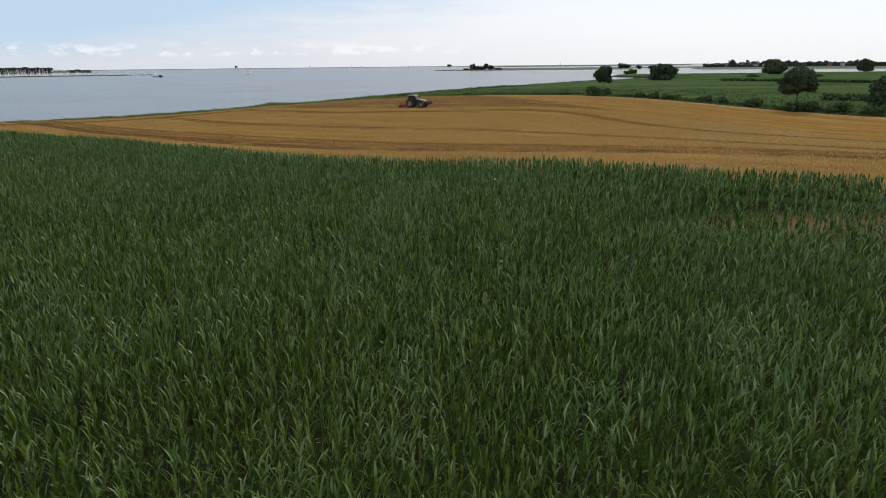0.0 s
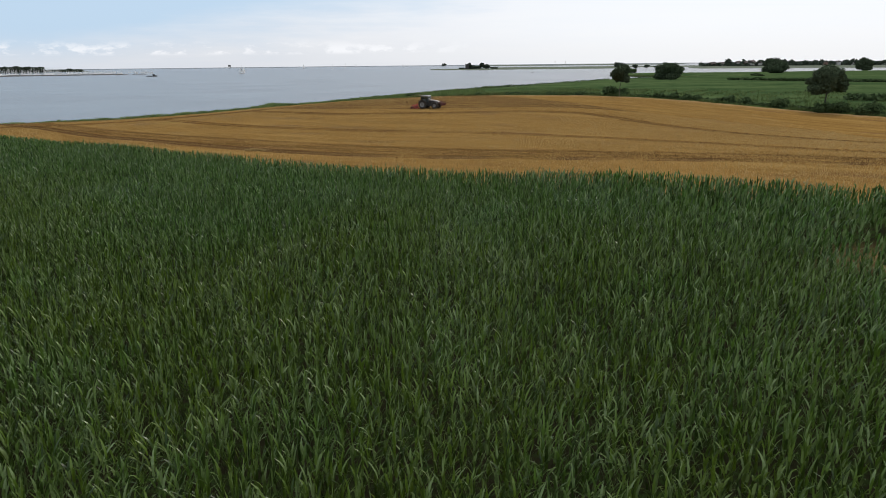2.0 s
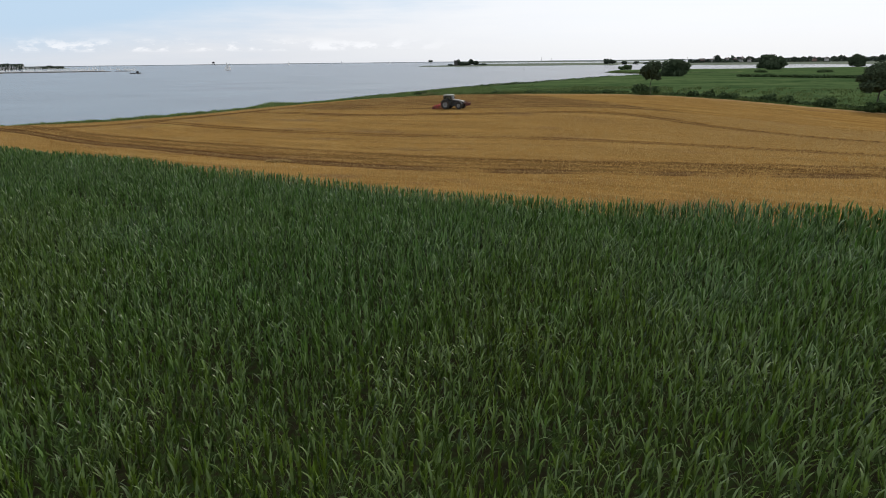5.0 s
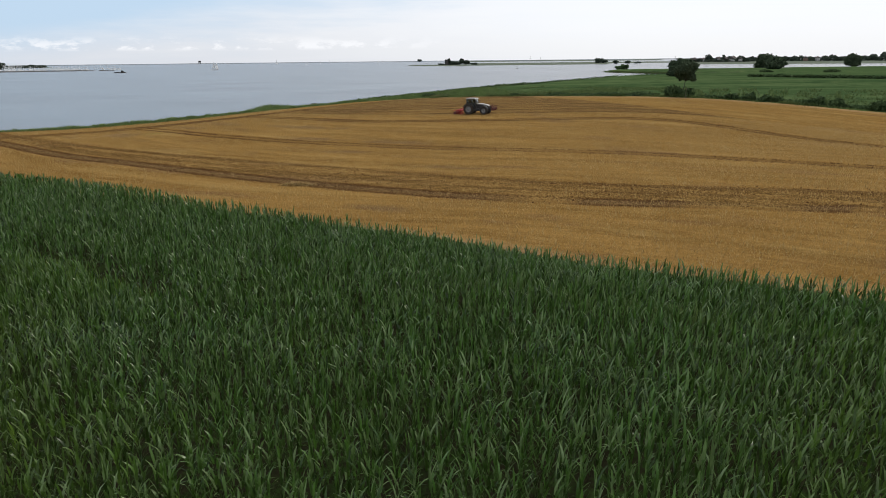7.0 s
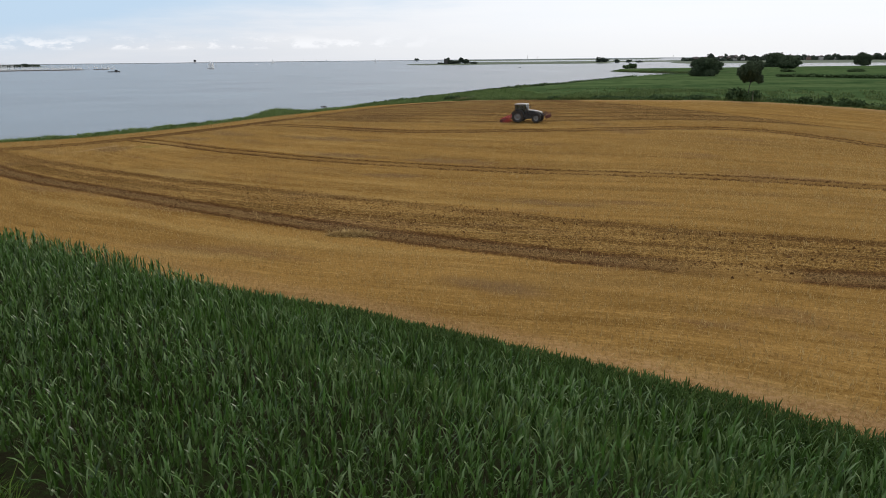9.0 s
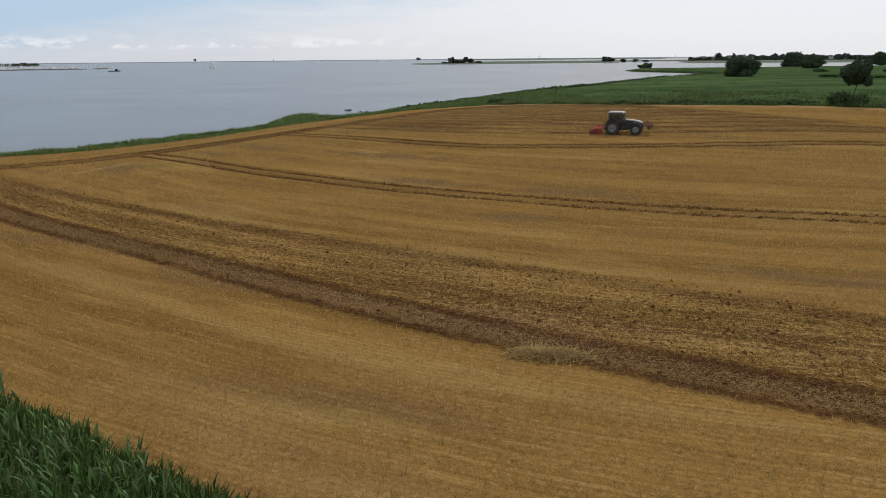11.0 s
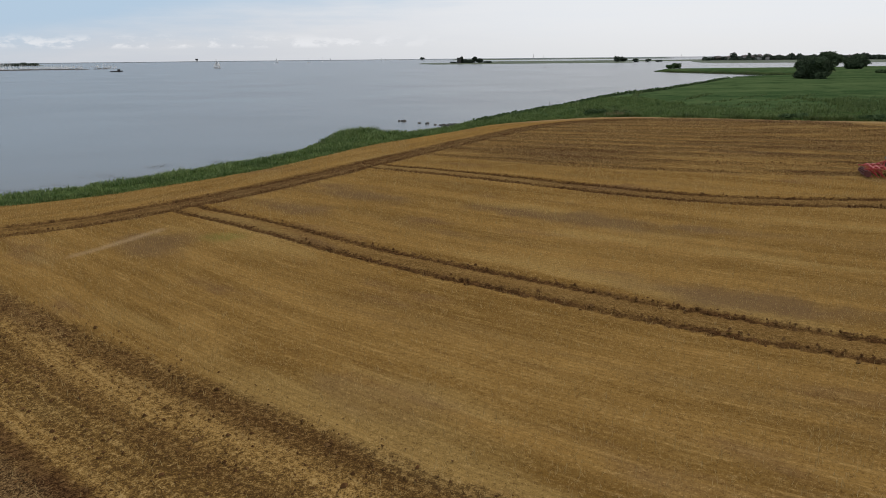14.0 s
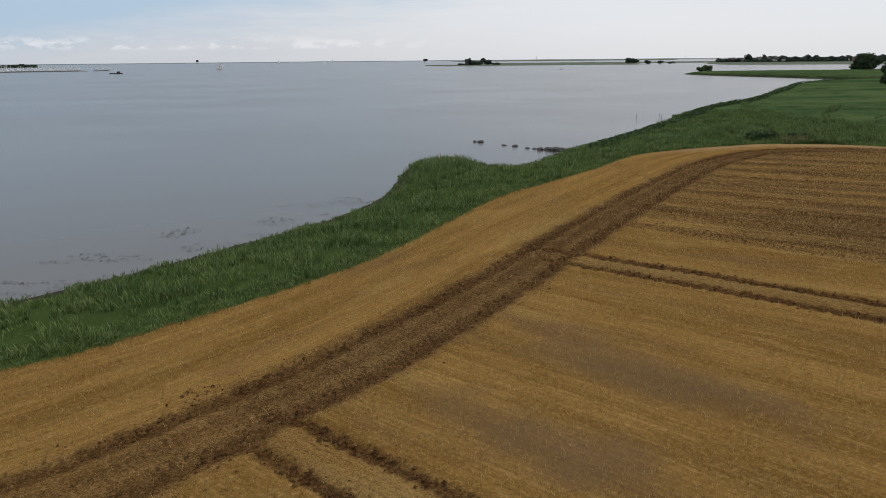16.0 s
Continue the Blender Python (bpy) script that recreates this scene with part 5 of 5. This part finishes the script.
ridge("far_horizon_shore", run(-900, 2600, 3950, 3950, 30), 160, 3.6, HAZE_LAND, "thin distant coast along the horizon, greyed by painted haze", seed=2)
ridge("islet_spit", run(770, 1120, 1450, 1500, 10), 260, 1.6, FAR_LAND, "low grassy islet lying in the lagoon", seed=3)
ridge("long_spit", run(880, 1440, 1700, 1850, 12), 330, 2.0, FAR_LAND, "long low green spit across the lagoon", seed=4)
ridge("outer_spit", run(840, 1230, 3000, 3000, 8), 400, 3.0, FAR_LAND, "long low spit far across the lagoon", seed=5)
ridge("far_coast", run(1225, 2300, 1480, 1460, 14), 520, 2.6, FAR_LAND, "low wooded far coast with houses", seed=6)
ridge("breakwater", run(-260, 240, 1240, 1280, 8), 14, 1.9, STONE, "dark stone breakwater of a marina", seed=7)
ridge("breakwater", run(244, 272, 1290, 1290, 4), 9, 1.2, STONE, "dark stone breakwater end", seed=8)
ridge("marina_shore", run(-400, 170, 1950, 2300, 10), 80, 2.5, FAR_LAND, "low green shore behind a marina", seed=9)


def build_woods(name, px0, px1, dist, h, n, seed, label, size=2.2, dip=0.5):
    r = np.random.default_rng(seed)
    px = r.uniform(px0, px1, n)
    wob = np.array([(1 - dip) + dip * 2 * abs(noise.noise(Vector((q * 0.055, seed, 0)))) for q in px])
    c = np.array([at_bearing(q, dist + e) for q, e in zip(px, r.normal(0, 14, n))])
    z = 2 + r.random(n) ** 0.75 * h * wob
    d = r.normal(size=(n, 3))
    d /= np.linalg.norm(d, axis=1)[:, None]
    u = np.cross(d, r.normal(size=(n, 3)))
    u /= np.linalg.norm(u, axis=1)[:, None]
    w = np.cross(d, u)
    cc = np.stack([c[:, 0], c[:, 1], z], 1)
    pts = [cc + (u * math.cos(a) + w * math.sin(a)) * (size * r.uniform(0.6, 1.4, n))[:, None] for a in (0, 1.4, 2.6, 3.9, 5.1)]
    f = (np.arange(n)[:, None, None] * 5 + np.array([(0, 1, 2), (0, 2, 3), (0, 3, 4)])[None]).reshape(-1, 3)
    tagged(new(name, mesh_from(name, np.stack(pts, 1).reshape(-1, 3), f, HAZED_FOLIAGE, False)), label, "woodland", kind="stuff")


build_woods("far_woods", 1245, 1350, 1510, 7.5, 2600, 21, "dark trees along the far coast")
build_woods("far_woods", 1320, 2100, 1520, 16, 9500, 22, "dark woodland along the far coast", 1.9, 0.62)
build_woods("far_woods", -300, 92, 1990, 16, 9000, 23, "dark woodland behind the marina", 2.4, 0.35)
build_woods("far_woods", 92, 160, 2250, 6, 900, 24, "low dark trees behind the marina", 2.0)
for i, (px, dist, h, w) in enumerate(((838, 1436, 13, 9), (844, 1432, 8, 16), (852, 1430, 7, 16), (860, 1432, 13, 13), (868, 1432, 10, 14), (882, 1436, 4, 18), (826, 1440, 3, 14), (1101, 1480, 11, 22), (1110, 1480, 8, 14), (795, 3000, 13, 24),
                                      (1295, 1500, 16, 15), (1130, 1490, 6, 12), (1152, 1490, 5, 14), (1170, 1495, 3, 14))):
    tx, ty = at_bearing(px, dist)
    build_tree(tx, ty, h, w, h * 0.1, "dark green tree on a far shore", 900, 0.9, 0.4, 60 + i, group="far shore trees", z=0.8, mat=HAZED_FOLIAGE)


def build_tower(px, dist, w, h, mat, label, name="tower"):
    x, y = at_bearing(px, dist)
    t = thing(name, Matrix.Translation((x, y, 0.4)), label, "building")
    bm = bmesh.new()
    box(bm, (0, 0, h * 0.5), (w, w, h), 0.15)
    part("wall", bm, mat, t)
    for dx in (-0.35, 0, 0.35):
        bm = bmesh.new()
        box(bm, (dx * w, -w * 0.45, h + 0.35), (w * 0.18, w * 0.12, 0.8), 0.05)
        part("parapet", bm, mat, t)
    bm = bmesh.new()
    box(bm, (0, -w * 0.505, h * 0.55), (w * 0.18, 0.06, h * 0.12))
    part("window", bm, BLACK, t)


build_tower(834, 1430, 7, 11, STONE, "dark stone ruined tower on the islet")


def build_house(px, dist, w, h, wall, label, seed):
    x, y = at_bearing(px, dist)
    t = thing("house", Matrix.Translation((x, y, 3.0)) @ Matrix.Rotation(0.2 * seed, 4, "Z"), label, "house", "far coast houses")
    bm = bmesh.new()
    box(bm, (0, 0, h / 2), (w, w * 0.6, h))
    part("wall", bm, wall, t)
    bm = bmesh.new()
    a = w * 0.55
    q = [bm.verts.new(c) for c in ((-a, -w * 0.35, h), (a, -w * 0.35, h), (a, w * 0.35, h), (-a, w * 0.35, h), (-a, 0, h + w * 0.3), (a, 0, h + w * 0.3))]
    for idx in ((0, 1, 5, 4), (2, 3, 4, 5), (0, 4, 3), (1, 2, 5), (3, 2, 1, 0)):
        bm.faces.new([q[k] for k in idx])
    roof = part("roof", bm, ROOF_TILE, t)
    bm = bmesh.new()
    box(bm, (w * 0.2, 0, h + w * 0.32), (0.8, 0.8, 1.6))
    part("chimney", bm, WALL_BRICK, roof)
    for k in range(3):
        bm = bmesh.new()
        box(bm, (-w * 0.3 + k * w * 0.3, -w * 0.3, h * 0.5), (w * 0.1, 0.1, h * 0.4))
        part("window", bm, BLACK, t)


for i, (px, w, h) in enumerate(((1268, 14, 5), (1284, 12, 5), (1313, 16, 6), (1326, 14, 6), (1338, 22, 6), (1352, 14, 5), (1468, 14, 6), (1490, 12, 6))):
    build_house(px, 1490, w * 0.75, h * 0.8, WALL_WHITE if i % 3 else WALL_BRICK, "pale house with a tiled roof on the far coast" if i % 3 else "brick house with a tiled roof on the far coast", i)


def build_sailboat(px, dist, length, sails, seed, hull_mat=None):
    x, y = at_bearing(px, dist)
    t = thing("sailing_boat", Matrix.Translation((x, y, 0)) @ Matrix.Rotation(seed * 1.3, 4, "Z"),
              "white sailing boat with raised sails on the water" if sails else "small boat with a bare mast on the water", "boat", "boats on the lagoon")
    bm = bmesh.new()
    n = 9
    rings = []
    for i in range(n):
        s = i / (n - 1)
        b = 0.16 * length * math.sin(math.pi * min(1, 0.25 + s * 0.75)) ** 0.7
        xx = (0.5 - s) * -length
        rings.append([bm.verts.new(c) for c in ((xx, -b, 0.09 * length), (xx, -b * 0.7, -0.05), (xx, b * 0.7, -0.05), (xx, b, 0.09 * length))])
    for p, q in zip(rings, rings[1:]):
        for j in range(3):
            bm.faces.new((p[j], p[j + 1], q[j + 1], q[j]))
        bm.faces.new((p[3], p[0], q[0], q[3]))
    bm.faces.new(rings[0])
    bm.faces.new(rings[-1][::-1])
    part("hull", bm, hull_mat or WHITE, t)
    bm = bmesh.new()
    box(bm, (0.05 * length, 0, 0.12 * length), (0.3 * length, 0.16 * length, 0.07 * length), 0.02 * length)
    part("cabin", bm, WHITE, t)
    bm = bmesh.new()
    tube(bm, (0.08 * length, 0, 0.08 * length), (0.08 * length, 0, 1.35 * length), 0.012 * length, 0.008 * length, 6)
    part("mast", bm, STEEL, t)
    if sails:
        for name, pts in (("mainsail", ((0.06, 0.2), (-0.42, 0.22), (0.06, 1.3))), ("foresail", ((0.10, 0.22), (0.5, 0.12), (0.10, 1.15)))):
            bm = bmesh.new()
            a = [bm.verts.new((px_ * length, 0.02 * length, pz_ * length)) for px_, pz_ in pts]
            b = [bm.verts.new((px_ * length, 0.03 * length, pz_ * length)) for px_, pz_ in pts]
            bm.faces.new(a)
            bm.faces.new(b[::-1])
            for j in range(3):
                bm.faces.new((a[j], b[j], b[(j + 1) % 3], a[(j + 1) % 3]))
            part(name, bm, SAIL, t, "white sail")
    return t


for i, (px, dist, ln, sails) in enumerate(((436, 1230, 9.5, 1), (441, 1260, 8.5, 1), (518, 2100, 7, 0), (548, 2700, 11, 1), (540, 2050, 7, 0), (598, 2300, 10, 0), (622, 2400, 11, 1), (723, 2600, 8, 1),
                                           (730, 2600, 8, 0), (640, 3200, 11, 1))):
    build_sailboat(px, dist, ln, sails, i)
build_sailboat(947, 930, 5.0, 0, 4, BLACK)


def build_barge(px, dist, length):
    x, y = at_bearing(px, dist)
    t = thing("work_boat", Matrix.Translation((x, y, 0)) @ Matrix.Rotation(0.2, 4, "Z"), "low dark work boat on the water", "boat")
    bm = bmesh.new()
    prism(bm, [(-length / 2, 1.0), (-length * 0.46, -0.2), (length * 0.44, -0.2), (length / 2, 1.3), (length * 0.3, 1.0)], -2, 2, 0.1)
    part("hull", bm, BLACK, t)
    bm = bmesh.new()
    box(bm, (length * 0.2, 0, 1.9), (length * 0.2, 3, 1.8), 0.1)
    part("wheelhouse", bm, DARK_GREY, t)


build_barge(278, 1000, 14)


def build_beacon(px, dist, h):
    x, y = at_bearing(px, dist)
    t = thing("sea_beacon", Matrix.Translation((x, y, 0)), "dark beacon hut on legs standing in the sea", "beacon")
    for sx in (-1, 1):
        for sy in (-1, 1):
            bm = bmesh.new()
            tube(bm, (sx * h * 0.25, sy * h * 0.25, -1), (sx * h * 0.2, sy * h * 0.2, h * 0.45), h * 0.03, n=6)
            part("leg", bm, BLACK, t)
    bm = bmesh.new()
    box(bm, (0, 0, h * 0.7), (h * 0.62, h * 0.62, h * 0.5), h * 0.06)
    part("hut", bm, BLACK, t)


build_beacon(418, 3700, 17)
for px, h in ((1000, 22), (1018, 18), (1260, 16)):
    qx, qy = at_bearing(px - 8, 3900)
    mast = thing("mast", Matrix.Translation((qx, qy, 0)), "thin pale mast on the horizon", "mast", "horizon masts")
    bm = bmesh.new()
    tube(bm, (0, 0, 0), (0, 0, h), 1.0, 0.5, 6)
    part("pole", bm, STEEL, mast)


def build_marina():
    """Moored boats, far too many and too far to count."""
    r = random.Random(5)
    v, f = [], []

    def bar(x, y, z0, z1, w):
        b = len(v)
        for zz in (z0, z1):
            v.extend([(x - w, y - w, zz), (x + w, y - w, zz), (x + w, y + w, zz), (x - w, y + w, zz)])
        f.extend([(b + i, b + (i + 1) % 4, b + 4 + (i + 1) % 4, b + 4 + i) for i in range(4)])
        f.append((b + 4, b + 5, b + 6, b + 7))
    for _ in range(620):
        px = r.uniform(-250, 205) if r.random() < 0.8 else r.uniform(90, 280)
        d = r.uniform(1300, 1750)
        x, y = at_bearing(px, d)
        bar(x, y, 0.2, r.uniform(7, 13) * (1 if px < 120 else 0.6), 0.09)
        bar(x + 1, y, -0.2, 1.0, 1.3)
    tagged(new("moored_boats", mesh_from("moored_boats", v, f, WHITE, False)), "crowd of white moored boats with bare masts", "boats", kind="stuff")


build_marina()

# ---- small things by the shore ----
def build_rock(x, y, s, seed):
    bm = bmesh.new()
    bmesh.ops.create_icosphere(bm, subdivisions=2, radius=1)
    for q in bm.verts:
        n = noise.noise(q.co * 1.3 + Vector((seed * 5.1, 0, 0)))
        q.co = Vector((q.co.x * s * 1.25, q.co.y * s, q.co.z * s * 0.7)) * (1 + 0.45 * n)
    ob = part("rock", bm, STONE)
    ob.location, ob.rotation_euler = (x, y, s * 0.12), (0, 0, seed)
    tagged(ob, "dark wet boulder in the shallow water", "rock", "rocks off the shore")


for i, (x, y, s) in enumerate(((-38.6, 231.6, 0.55), (-37.4, 231.0, 0.7), (-36.4, 230.3, 0.8), (-35.4, 230.0, 0.6), (-34.8, 229.2, 0.7), (-34, 228.9, 0.5), (-40.2, 233.6, 0.35), (-41.8, 236.2, 0.45),
                               (-43.4, 237.6, 0.3), (-46.6, 242.4, 0.5), (-47.6, 242.9, 0.35), (-39.3, 232.8, 0.3))):
    build_rock(x, y, s, i + 1)


def build_post(x, y, h, r, mat, label, z=None):
    t = thing("post", Matrix.Translation((x, y, ground_z(x, y) if z is None else z)), label, "post")
    bm = bmesh.new()
    tube(bm, (0, 0, -0.3), (0.04, 0.02, h), r, r * 0.85, 8)
    part("shaft", bm, mat, t)
    bm = bmesh.new()
    tube(bm, (0.04, 0.02, h), (0.04, 0.02, h + 0.05), r * 1.1, r * 0.6, 8)
    part("cap", bm, mat, t)


build_post(-7, 279.6, 1.5, 0.06, WOOD, "weathered wooden pole in the water", -0.3)
build_post(-1, 281.5, 1.4, 0.06, WOOD, "weathered wooden pole in the water", -0.3)
build_post(-0.2, 282, 1.2, 0.06, WOOD, "weathered wooden pole in the water", -0.3)
build_post(40.2, 170.9, 1.9, 0.04, WOOD, "thin pale wooden post at the field edge")


def build_straw_heap(x, y):
    """A low heap of loose straw left on the stubble."""
    r = np.random.default_rng(77)
    n = 900
    d, a = r.random(n) ** 0.6, r.uniform(0, 6.28, n)
    px, py = x + 1.5 * d * np.cos(a) + 0.4 * d * np.sin(a), y + 0.55 * d * np.sin(a) - 0.45 * d * np.cos(a)
    z = land_height(px, py) + 0.22 * (1 - d ** 2) * r.random(n)
    v, f = blades(np.stack([px, py, z], 1), r.uniform(0, 6.28, n), r.uniform(0.2, 0.5, n), r.uniform(0.02, 0.045, n), np.radians(r.uniform(-5, 40, n)), np.radians(r.uniform(0, 30, n)), 2)
    tagged(new("straw_heap", mesh_from("straw_heap", v, f, STRAW)), "low heap of loose golden straw on the stubble", "straw heap", kind="stuff")


build_straw_heap(-27.2, 89.6)


def dry_sample(n):
    return rng.normal(-9.5, 1.3, n), rng.normal(212.3, 0.6, n), rng.uniform(0.7, 1.2, n)


tufts(40, dry_sample, 10, 1.0, 0.03, DRY_REED, "dry_reeds", "dry straw coloured reeds beside the bank grass", "reeds", 0.4)
